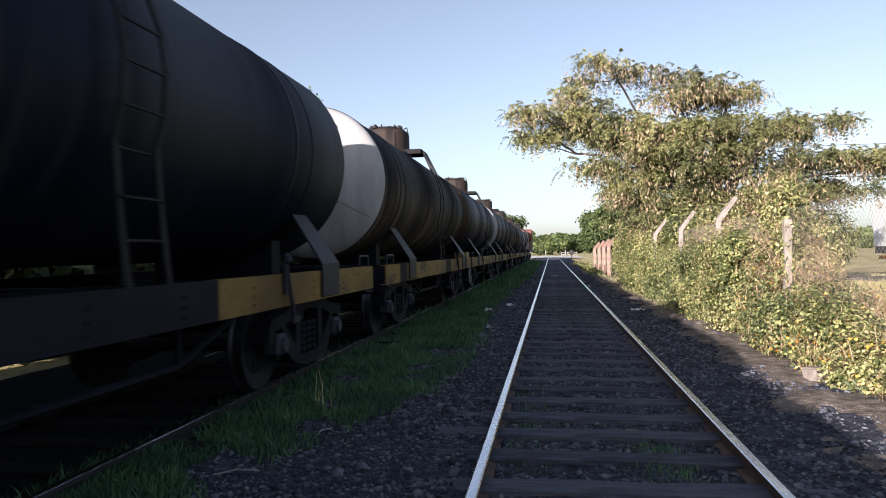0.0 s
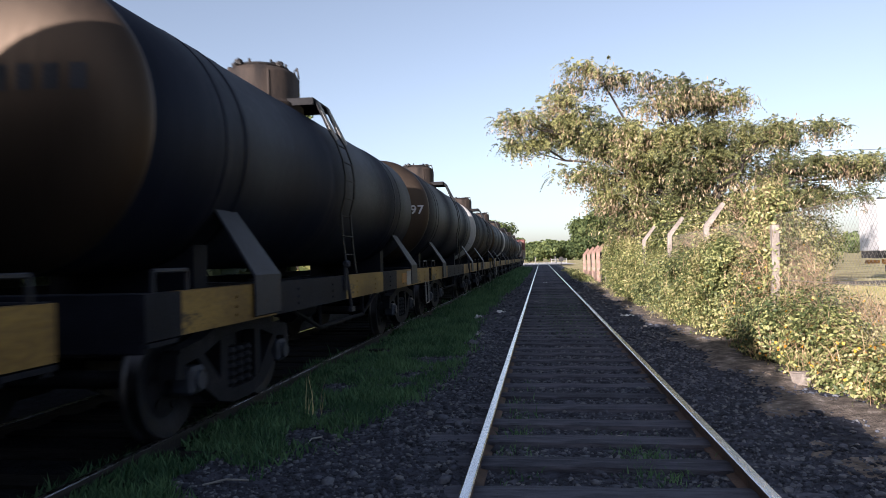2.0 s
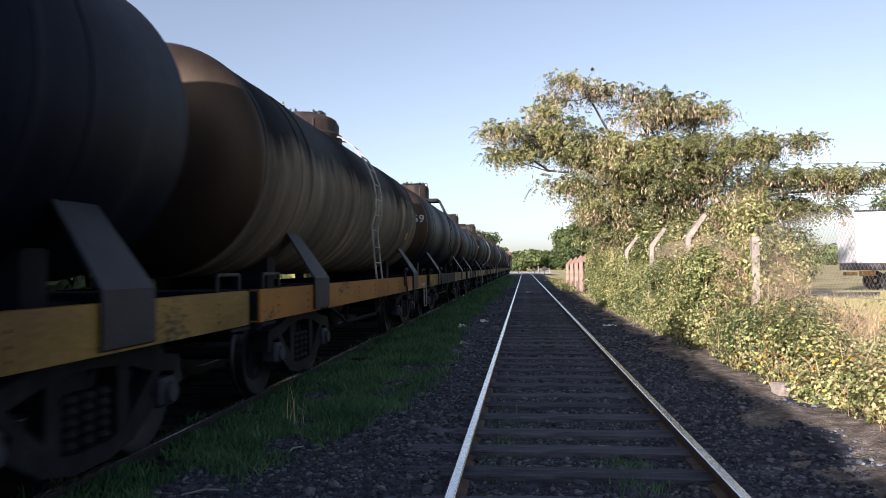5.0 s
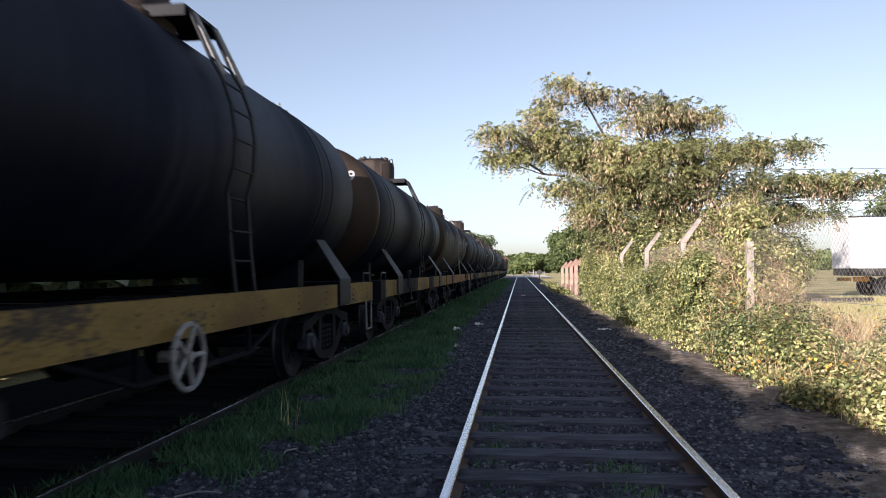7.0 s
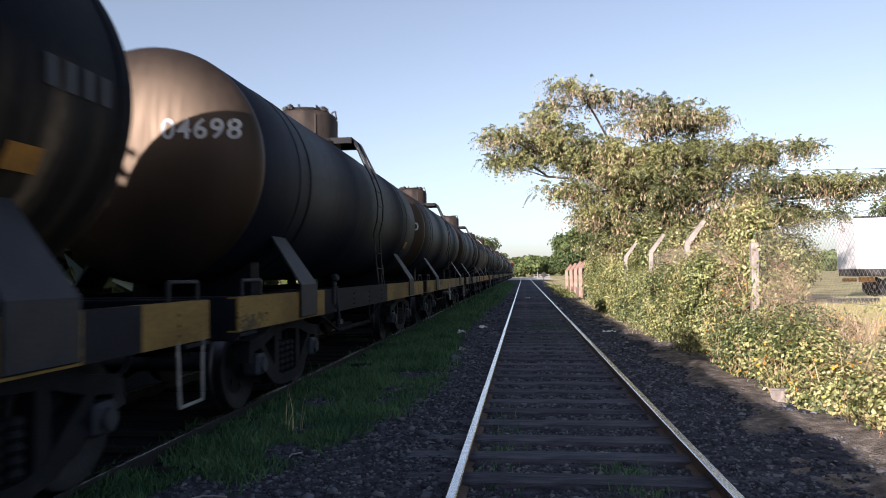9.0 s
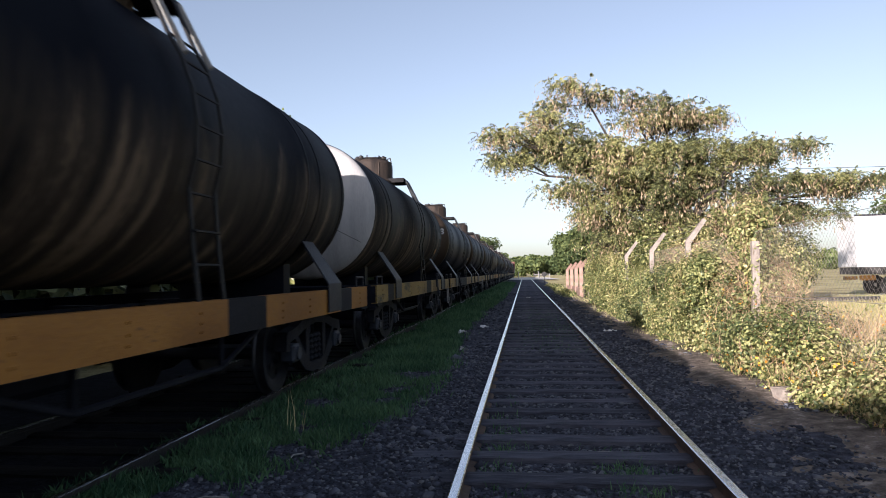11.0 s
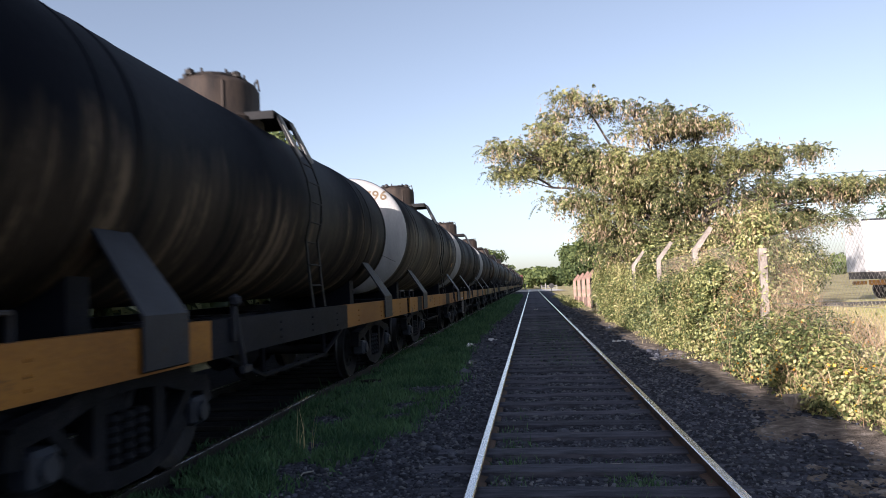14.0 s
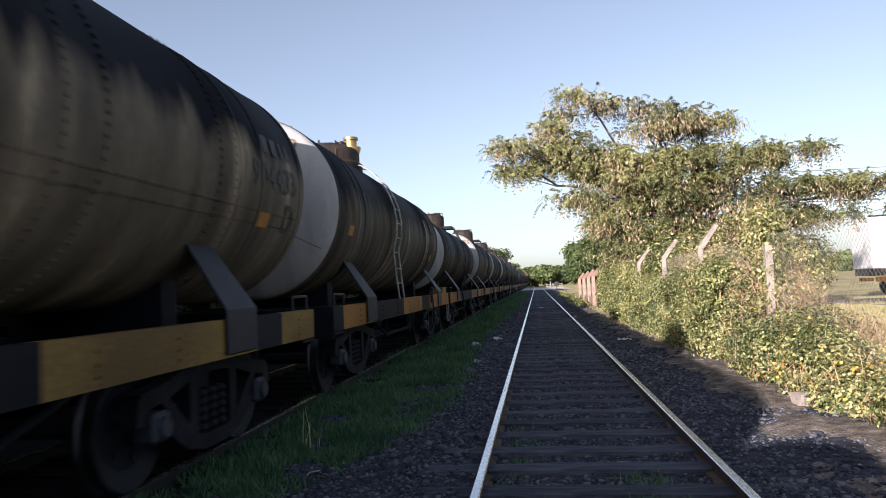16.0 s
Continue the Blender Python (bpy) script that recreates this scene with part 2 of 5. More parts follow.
def part(name, bm, material, parent=None, label="", smooth=False):
    """Links a bmesh as one mesh object under a thing or a part."""
    me = bpy.data.meshes.new(name)
    bmesh.ops.recalc_face_normals(bm, faces=bm.faces)
    bm.to_mesh(me)
    bm.free()
    if smooth:
        me.polygons.foreach_set("use_smooth", [True] * len(me.polygons))
        me.set_sharp_from_angle(angle=radians(35))
    return link_mesh(name, me, material, parent, label)


def thing(name, label, category, m=None, group="", kind=""):
    ob = new(name)
    ob.empty_display_size = 0.2
    if m is not None:
        ob.matrix_basis = m
    return tagged(ob, label, category, group, kind)


def box(bm, x0, x1, y0, y1, z0, z1, bevel=0.0):
    r = bmesh.ops.create_cube(bm, size=1)
    bmesh.ops.scale(bm, vec=(x1 - x0, y1 - y0, z1 - z0), verts=r["verts"])
    bmesh.ops.translate(bm, vec=((x0 + x1) / 2, (y0 + y1) / 2, (z0 + z1) / 2), verts=r["verts"])
    if bevel:
        es = list({e for v in r["verts"] for e in v.link_edges})
        bmesh.ops.bevel(bm, geom=es, offset=bevel, segments=1, affect='EDGES')
    return bm


def tube(bm, a, b, r0, r1=None, n=8, caps=True):
    """A tapered bar from a to b."""
    a, b = Vector(a), Vector(b)
    d = b - a
    q = d.to_track_quat('Z', 'Y').to_matrix().to_4x4()
    bmesh.ops.create_cone(bm, cap_ends=caps, segments=n, radius1=r0, radius2=r0 if r1 is None else r1, depth=d.length,
                          matrix=Matrix.Translation((a + b) / 2) @ q)
    return bm


def pipe(bm, pts, r, n=6):
    for a, b in zip(pts, pts[1:]):
        tube(bm, a, b, r, n=n)
    return bm


def lathe(bm, profile, n, axis="z", centre=(0, 0, 0)):
    """Turns (radius, height) pairs about an axis."""
    rings = []
    cx, cy, cz = centre
    for r, h in profile:
        ring = []
        if r < 1e-5:
            ring = [bm.verts.new((cx, cy, cz + h) if axis == "z" else (cx, cy + h, cz) if axis == "y" else (cx + h, cy, cz))]
        else:
            for i in range(n):
                a = 2 * math.pi * i / n
                c, s = r * math.cos(a), r * math.sin(a)
                ring.append(bm.verts.new((cx + c, cy + s, cz + h) if axis == "z" else (cx + c, cy + h, cz + s) if axis == "y" else (cx + h, cy + c, cz + s)))
        rings.append(ring)
    for p, q in zip(rings, rings[1:]):
        for i in range(n):
            j = (i + 1) % n
            if len(p) == 1 and len(q) == 1:
                break
            if len(p) == 1:
                bm.faces.new((p[0], q[i], q[j]))
            elif len(q) == 1:
                bm.faces.new((p[i], p[j], q[0]))
            else:
                bm.faces.new((p[i], p[j], q[j], q[i]))
    return bm


def raw_mesh(name, verts, faces):
    """A mesh from numpy arrays; faces all have the same number of corners."""
    me = bpy.data.meshes.new(name)
    k = faces.shape[1]
    me.vertices.add(len(verts))
    me.vertices.foreach_set("co", np.ascontiguousarray(verts, dtype=np.float32).ravel())
    me.loops.add(faces.size)
    me.loops.foreach_set("vertex_index", np.ascontiguousarray(faces, dtype=np.int32).ravel())
    me.polygons.add(len(faces))
    me.polygons.foreach_set("loop_start", np.arange(0, faces.size, k, dtype=np.int32))
    me.update(calc_edges=True)
    me.validate()
    return me


def unit(v):
    return v / np.maximum(np.linalg.norm(v, axis=-1, keepdims=True), 1e-6)


def leaves_mesh(name, pos, nrm, size, rng, long=1.5, up=None):
    """A folded leaf of two quads at every place."""
    n = len(pos)
    nrm = unit(nrm + rng.normal(0, 0.55, (n, 3)))
    t = unit(np.cross(nrm, rng.normal(0, 1, (n, 3)))) if up is None else unit(up + rng.normal(0, 0.35, (n, 3)))
    b = unit(np.cross(nrm, t))
    s = (size * rng.uniform(0.6, 1.35, n))[:, None]
    L = t * s * long
    W = b * s * 0.5
    D = nrm * s * 0.22
    v = np.stack([pos - L * 0.5, pos - W + D, pos + W + D, pos + L * 0.5, pos], 1)
    v[:, 4] = pos - D * 0.3
    base = np.arange(n)[:, None] * 5
    f = np.concatenate([base + [[0, 4, 1, 1]], base + [[0, 2, 4, 4]]])[:, :3]
    f2 = np.concatenate([base + [[4, 3, 1]], base + [[2, 3, 4]]])
    return raw_mesh(name, v.reshape(-1, 3), np.concatenate([f, f2]))


def blades_mesh(name, pos, height, width, rng, lean=0.35):
    """Grass: a bent blade of three triangles at every place."""
    n = len(pos)
    a = rng.uniform(0, 2 * np.pi, n)
    side = np.stack([np.cos(a), np.sin(a), np.zeros(n)], 1) * (width * rng.uniform(0.6, 1.4, n))[:, None]
    l = np.stack([rng.normal(0, lean, n), rng.normal(0, lean, n), np.ones(n)], 1)
    h = (height * rng.uniform(0.45, 1.25, n))[:, None]
    mid = pos + unit(l) * h * 0.55
    l2 = l.copy()
    l2[:, :2] *= 2.4
    tip = mid + unit(l2) * h * 0.5
    v = np.stack([pos - side, pos + side, mid - side * 0.7, mid + side * 0.7, tip], 1)
    base = np.arange(n)[:, None] * 5
    f = np.concatenate([base + [[0, 1, 3]], base + [[0, 3, 2]], base + [[2, 3, 4]]])
    return raw_mesh(name, v.reshape(-1, 3), f)


def blob_points(blobs, n, rng, shell=0.55):
    """Random places in ellipsoids (x, y, z, rx, ry, rz), most of them near the surface; returns places and outward ways."""
    blobs = np.array(blobs, float)
    w = (blobs[:, 3] * blobs[:, 4] + blobs[:, 3] * blobs[:, 5] + blobs[:, 4] * blobs[:, 5])
    k = rng.choice(len(blobs), n, p=w / w.sum())
    d = unit(rng.normal(0, 1, (n, 3)))
    r = rng.uniform(0, 1, n) ** (1 - shell) * (1 + 0.10 * rng.normal(0, 1, n))
    return blobs[k, :3] + d * r[:, None] * blobs[k, 3:], unit(d / blobs[k, 3:]), k


# ---- ground and tracks ----
TRACK_X, GAUGE = -4.283, 1.746
BED = -0.135
rng = np.random.default_rng(7)


def sheet(name, xs, ys, height, material, label, category):
    xs, ys = np.array(xs, float), np.array(ys, float)
    gx, gy = np.meshgrid(xs, ys)
    z = np.vectorize(height)(gx, gy)
    v = np.stack([gx, gy, z], -1).reshape(-1, 3)
    nx = len(xs)
    i = (np.arange(len(ys) - 1)[:, None] * nx + np.arange(nx - 1)[None]).reshape(-1, 1)
    me = raw_mesh(name, v, np.concatenate([i, i + 1, i + nx + 1, i + nx], 1))
    me.polygons.foreach_set("use_smooth", [True] * len(me.polygons))
    return tagged(link_mesh(name, me, material), label, category, kind="structure")


def fall(y):
    """The land beside the railway falls a little along the line and rises again to the crossing."""
    return 0.026 - 0.0105 * max(0.0, min(y, 60)) * min(1.0, max(0.0, (135 - y) / 60))


def ground_z(x, y):
    s = min(1.0, max(0.0, (x - 3.0) / 6.0))
    return fall(y) * min(1.0, max(0.0, (x - 2.6) / 0.6)) + -0.2 + 0.33 * s * s * (3 - 2 * s) + 0.05 * noise.noise((x * 0.3, y * 0.3, 0)) * min(1, abs(x) / 4)


sheet("ground", [-2500, -600, -150, -60, -30, -18, -10, -7, -3, 0, 2, 2.6, 3.2, 4, 5, 6, 7, 8, 9, 10, 12, 14, 17, 20, 25, 32, 45, 70, 150, 600, 2500],
      [-2500, -500, -100, -40, -15] + list(np.arange(-10, 60, 1.2)) + [65, 75, 90, 110, 130, 160, 200, 260, 400, 900, 2500], ground_z,
      M_SOIL, "dry yellow grass field beside the railway", "ground")


def bed_z(x, y):
    edge = min(1.0, max(0.0, (2.95 - x) / 0.35), max(0.0, (x + 7.6) / 0.5))
    low = 0.05 * math.exp(-((x + 2.2) / 0.8) ** 2)
    shoulder = 0.05 * min(1.0, max(0.0, (abs(x) - 0.93) / 0.12)) * (1 if x > -3 else 0)
    return BED + shoulder - 0.09 * (1 - edge) - low + 0.016 * noise.noise((x * 2.2, y * 2.2, 3)) + 0.015 * noise.noise((x * 0.5, y * 0.4, 9))


# dark sheet over the ballast that stands in for shade under the train
sheet("undershade_sheet", np.arange(-7.6, -3.1, 0.16), list(np.arange(-14, 30, 0.3)) + list(np.arange(30.5, 150, 1.5)), lambda x, y: bed_z(x, y) + 0.012 - 0.03 * max(0, x + 3.5), M_UNDERSHADE,
      "near-black ground sheet that deepens the shade under the train", "ballast")
sheet("ballast_bed", np.arange(-7.6, 3.0, 0.16), list(np.arange(-14, 30, 0.22)) + list(np.arange(30.5, 150, 1.5)), bed_z, M_BALLAST,
      "grey crushed stone bed under two railway tracks", "ballast")


def verge_z(x, y):
    # earth creeps over the stones in ragged tongues and thins out towards the rail
    rise = min(1.0, max(0.0, (x - 1.5) / 0.6))
    return bed_z(x, y) - 0.034 + 0.062 * rise + 0.06 * noise.noise(Vector((x * 1.7, y * 1.1, 4))) + 0.02 * noise.noise(Vector((x * 7, y * 7, 2)))


sheet("dirt_verge", np.arange(1.45, 2.98, 0.07), list(np.arange(-6, 16, 0.09)) + list(np.arange(16.3, 60, 0.6)), verge_z, M_DIRT,
      "trodden brown earth strip under the bushes beside the gravel", "ground")


def rail_mesh(y0, y1):
    """Flat-bottomed rail with a worn, polished running surface."""
    half = [(0.0, 0.0), (0.026, 0.0), (0.034, -0.006), (0.035, -0.035), (0.010, -0.048), (0.008, -0.115), (0.062, -0.13), (0.065, -0.142)]
    prof = [(x, z) for x, z in half[1:]] + [(-x, z) for x, z in reversed(half[1:])]
    bm = bmesh.new()
    ys = np.linspace(y0, y1, 28)
    rows = [[bm.verts.new((x, y, z)) for x, z in prof] for y in ys]
    n = len(prof)
    for a, b in zip(rows, rows[1:]):
        for i in range(n):
            j = (i + 1) % n
            f = bm.faces.new((a[i], a[j], b[j], b[i]))
            f.material_index = 1 if i in (n - 1, 0, n - 2) else 0
    for r in (rows[0], rows[-1]):
        bm.faces.new(r)
    return bm


def track(name, x, y1, sleepers, label, wood):
    t = thing(name, label, "railway track", pose(x, 0, 0), kind="structure")
    for s in (-1, 1):
        r = part("rail", rail_mesh(-14, y1), M_RAILSIDE if wood is M_SLEEPER else M_RAILSHADE, t, "steel rail with polished top and rusty web")
        r.data.materials.append(M_RAILTOP)
        r.location.x = s * GAUGE / 2
    metas = []
    for k in range(3):
        bm = bmesh.new()
        bmesh.ops.create_grid(bm, x_segments=9, y_segments=2, size=0.5)
        top = list(bm.verts)
        bmesh.ops.scale(bm, vec=(2.62, 0.235, 1), verts=top)
        for v in top:
            v.co.z += 0.012 * noise.noise((v.co.x * 2 + k * 9, v.co.y * 9, k)) - (0.015 if abs(v.co.y) > 0.1 else 0)
            v.co.y += 0.018 * noise.noise((v.co.x * 1.7 + k * 5, k, 2))
        out = bmesh.ops.extrude_edge_only(bm, edges=[e for e in bm.edges if e.is_boundary])
        for v in out["geom"]:
            if isinstance(v, bmesh.types.BMVert):
                v.co.z -= 0.12
        me = bpy.data.meshes.new("sleeper")
        bmesh.ops.recalc_face_normals(bm, faces=bm.faces)
        bm.to_mesh(me)
        bm.free()
        me.materials.append(wood)
        metas.append(me)
    rnd = random.Random(5)
    for i in range(sleepers):
        s = link_mesh("sleeper", metas[i % 3], None, t)
        s.matrix_basis = pose(rnd.uniform(-0.05, 0.05), -13.335 + i * 0.635 + rnd.uniform(-0.03, 0.03), BED + 0.042 + rnd.uniform(-0.01, 0.01), rnd.uniform(-1, 1), rnd.uniform(-0.4, 0.4), rnd.uniform(-1.2, 1.2))
    return t


track("track_1", 0.0, 200, 225, "railway track with worn wooden sleepers set in gravel", M_SLEEPER)
# sleepers and rail sides here carry painted shade
track("track_2", TRACK_X, 200, 110, "railway track carrying the tank train", M_SHADEWOOD)


def stones(name, n, xr, ydist, size, label, keep=None):
    """Crushed stone scattered on the bed, joined into one object."""
    bm = bmesh.new()
    bmesh.ops.create_icosphere(bm, subdivisions=1, radius=1)
    base = np.array([v.co[:] for v in bm.verts])
    tri = np.array([[v.index for v in f.verts] for f in bm.faces])
    keepers = [0, 1, 2, 3, 4, 5, 6, 7, 8, 9, 10, 11]
    bm.free()
    x = rng.uniform(*xr, n)
    y = ydist(n)
    ok = np.ones(n, bool) if keep is None else keep(x, y)
    x, y = x[ok], y[ok]
    n = len(x)
    s = size * np.exp(rng.normal(0, 0.38, n)) * (1 + y / 90)
    pert = 1 + rng.uniform(-0.42, 0.36, (n, len(base), 1))
    v = base[None] * pert * np.stack([rng.uniform(0.7, 1.3, n), rng.uniform(0.7, 1.3, n), rng.uniform(0.45, 0.9, n)], 1)[:, None] * s[:, None, None]
    a = rng.uniform(0, 6.28, n)
    c, d = np.cos(a)[:, None], np.sin(a)[:, None]
    v = np.stack([v[..., 0] * c - v[..., 1] * d, v[..., 0] * d + v[..., 1] * c, v[..., 2]], -1)
    z = np.array([bed_z(p, q) for p, q in zip(x, y)])
    v += np.stack([x, y, z + s * 0.12 + 0.012 * np.clip((x - 1.5) / 0.6, 0, 1)], 1)[:, None]
    f = tri[None] + (np.arange(n) * len(base))[:, None, None]
    me = raw_mesh(name, v.reshape(-1, 3), f.reshape(-1, 3))
    return tagged(link_mesh(name, me, M_STONE), label, "gravel", kind="stuff")


def on_gravel(x, y):
    """Clear of the rails and of most sleeper tops."""
    clear = (np.abs(np.abs(x) - GAUGE / 2) > 0.075)
    phase = ((y + 13.335) / 0.635) % 1.0
    sleeper = (np.abs(x) < 0.93) & ((phase < 0.2) | (phase > 0.8))
    clear &= rng.uniform(0, 1, len(x)) > np.clip((x - 1.4) * 1.2, 0, 0.82)
    return clear & (~sleeper | (rng.uniform(0, 1, len(x)) < 0.12))


stones("gravel", 47000, (-3.0, 2.8), lambda n: 2.2 + 12 * rng.uniform(0, 1, n) ** 1.5, 0.0128, "loose grey crushed stone between and beside the rails", on_gravel)
stones("gravel_far", 8000, (-3.0, 2.4), lambda n: 13 + 35 * rng.uniform(0, 1, n) ** 1.4, 0.02, "loose grey crushed stone further along the track", on_gravel)
stones("gravel_behind", 4000, (-3.0, 2.8), lambda n: rng.uniform(-9, 2.4, n), 0.02, "loose grey crushed stone along the track", on_gravel)
stones("cobble", 420, (-2.9, 2.4), lambda n: 2.4 + 22 * rng.uniform(0, 1, n) ** 1.3, 0.027, "larger pale stones among the gravel", on_gravel)


# grass strip between the tracks
def grass_edge(y):
    return np.interp(y, [0, 4.3, 7.2, 10, 14, 20, 40, 100], [-3.2, -2.75, -1.85, -1.6, -1.9, -2.1, -1.7, -1.6])


def grass(name, n, x0, y0, y1, height, label, mat_, edge=None, power=1.6):
    y = y0 + (y1 - y0) * rng.uniform(0, 1, n) ** power
    e = grass_edge(y) if edge is None else edge(y)
    x = x0 + (e - x0) * rng.uniform(0, 1, n) ** 0.9 + rng.normal(0, 0.14, n)
    clump = np.array([noise.noise((a * 1.3, b * 1.3, 4)) for a, b in zip(x, y)])
    ok = clump > -0.25
    x, y, clump = x[ok], y[ok], clump[ok]
    z = np.array([bed_z(a, b) if -7.5 < a < 2.9 else ground_z(a, b) for a, b in zip(x, y)]) - 0.01
    me = blades_mesh(name, np.stack([x, y, z], 1), height * (1 + 0.9 * np.clip(clump, -0.3, 1)) * (1 + y / 60), 0.006 * (1 + y / 14), rng)
    return tagged(link_mesh(name, me, mat_), label, "grass", kind="stuff")


grass("grass", 60000, -3.5, 2.0, 24, 0.10, "short green grass growing between the two tracks", M_GRASS)
grass("grass_far", 16000, -3.5, 22, 90, 0.13, "green grass strip further along between the tracks", M_GRASS)
# weeds between the rails
x = np.concatenate([rng.normal(0.35, 0.12, 500), rng.normal(-0.62, 0.1, 350), rng.normal(0.2, 0.45, 2600)])
y = np.concatenate([rng.normal(5.2, 0.35, 500), rng.normal(6.0, 1.0, 350), rng.uniform(13, 28, 2600)])
tagged(link_mesh("weed_patch", blades_mesh("weed_patch", np.stack([x, y, np.full(len(x), BED - 0.01)], 1), 0.07, 0.006, rng), M_GRASS),
       "low green weeds between the sleepers", "weeds", kind="stuff")


# ---- tank train ----
PITCH, SPEED, START = 12.13, 8.95, 3.95
R, ZC = 1.25, 2.56
HALF = 5.03
MID = -0.23  # the barrel sits a little behind the dome
DISH = 0.30
CACHE = {}


def cached(key, name, make, material, parent, label="", smooth=False):
    """A part whose mesh is built once for all wagons."""
    k = (key, material.name)
    if k not in CACHE:
        ob = part(name, make(), material, parent, label, smooth)
        CACHE[k] = ob.data
        return ob
    return link_mesh(name, CACHE[k], None, parent, label)


def shell():
    """Rolled plate barrel: lapped courses and a lengthwise seam."""
    prof = []
    cuts = [MID + c for c in (-HALF, -HALF + 0.02, -3.05, -3.035, -1.0, -0.985, 1.0, 1.015, 3.05, 3.065, HALF - 0.02, HALF)]
    rad = [R - 0.012, R, R, R - 0.007, R - 0.007, R, R, R - 0.007, R - 0.007, R, R, R - 0.012]
    prof = list(zip(rad, cuts))
    bm = lathe(bmesh.new(), prof, 72, "y", (0, 0, ZC))
    return bm


def head_y(r):
    return DISH * math.sqrt(max(0.0, 1 - (min(r, R) / R) ** 2.4))


def head(sign):
    prof = [(R - 0.004, -0.06)] + [(R * k, head_y(R * k)) for k in (1.0, 0.995, 0.975, 0.94, 0.88, 0.8, 0.68, 0.52, 0.34, 0.17, 0.0)]
    return lathe(bmesh.new(), [(r, MID + sign * (HALF + h)) for r, h in prof], 72, "y", (0, 0, ZC))


def hoop(y, w, t=0.007):
    return lambda: lathe(bmesh.new(), [(R - 0.01, y - w), (R + t, y - w), (R + t, y + w), (R - 0.01, y + w)], 72, "y", (0, 0, ZC))


def dome_body(r=0.555, h=0.49, zb=None):
    zb = ZC + R - 0.22 if zb is None else zb
    top = ZC + R + h
    prof = [(r + 0.07, zb), (r + 0.07, ZC + R - 0.06), (r + 0.02, ZC + R - 0.03), (r, ZC + R), (r, top - 0.10), (r - 0.03, top - 0.04), (r - 0.10, top), (0, top + 0.03)]
    bm = lathe(bmesh.new(), prof, 40)
    for i in range(5):
        a = 0.3 + i * 1.25
        box(bm, math.cos(a) * r - 0.012, math.cos(a) * r + 0.012, math.sin(a) * r - 0.012, math.sin(a) * r + 0.012, ZC + R, top - 0.1)
    return bm


def dome_lid(h=0.49):
    top = ZC + R + h
    bm = lathe(bmesh.new(), [(0.42, top - 0.01), (0.44, top + 0.02), (0.42, top + 0.05), (0.18, top + 0.07), (0, top + 0.07)], 20)
    rnd = random.Random(4)
    for i in range(26):
        a, q = rnd.uniform(0, 6.28), rnd.uniform(0.1, 0.5)
        s = rnd.uniform(0.03, 0.07)
        bmesh.ops.create_icosphere(bm, subdivisions=1, radius=s, matrix=Matrix.Translation((q * math.cos(a), q * math.sin(a), top + 0.04)))
    for i in range(8):
        a = i * 0.785
        tube(bm, (0.40 * math.cos(a), 0.40 * math.sin(a), top), (0.40 * math.cos(a), 0.40 * math.sin(a), top + 0.10), 0.018, n=6)
    return bm


def dome_handle():
    top = ZC + R + 0.49
    return pipe(bmesh.new(), [(0.36, 0.44, top - 0.02), (0.36, 0.44, top + 0.12), (0.46, 0.30, top + 0.12), (0.50, 0.26, top - 0.05)], 0.014)


def on_shell(a, off=0.0):
    """The point of the shell's section at the angle a above level, on the near side."""
    return ((R + off) * math.cos(a), ZC + (R + off) * math.sin(a))


PLAT_Z = ZC + R - 0.03


def platform():
    bm = box(bmesh.new(), 0.5, 0.9, -0.25, 0.46, PLAT_Z, PLAT_Z + 0.035)
    box(bm, 0.45, 0.9, -0.25, -0.21, PLAT_Z - 0.07, PLAT_Z)
    box(bm, 0.45, 0.9, 0.42, 0.46, PLAT_Z - 0.07, PLAT_Z)
    return bm


LADDER = (-0.16, 0.3)


def ladder_rail(y, wide=0.028, from_platform=True):
    def make():
        bm = bmesh.new()
        pts = [(0.9, PLAT_Z + 0.02)] if from_platform else [on_shell(1.15, 0.02), on_shell(1.0, 0.09)]
        pts += [on_shell(a, 0.10) for a in ((0.62, 0.45, 0.25, 0.05, -0.15, -0.35) if from_platform else (0.8, 0.62, 0.45, 0.25, 0.05, -0.15, -0.35))]
        pts += [(1.30, 1.6), (1.345, 1.19)]
        rings = []
        for i, (x, z) in enumerate(pts):
            (x0, z0), (x1, z1) = pts[max(0, i - 1)], pts[min(len(pts) - 1, i + 1)]
            d = Vector((x1 - x0, 0, z1 - z0)).normalized()
            n = Vector((-d.z, 0, d.x)) * 0.010
            rings.append([bm.verts.new((x + sn * n.x, y + sy * wide, z + sn * n.z)) for sy, sn in ((-1, -1), (-1, 1), (1, 1), (1, -1))])
        for p, q in zip(rings, rings[1:]):
            for i in range(4):
                bm.faces.new((p[i], p[(i + 1) % 4], q[(i + 1) % 4], q[i]))
        bm.faces.new(rings[0])
        bm.faces.new(rings[-1])
        return bm
    return make


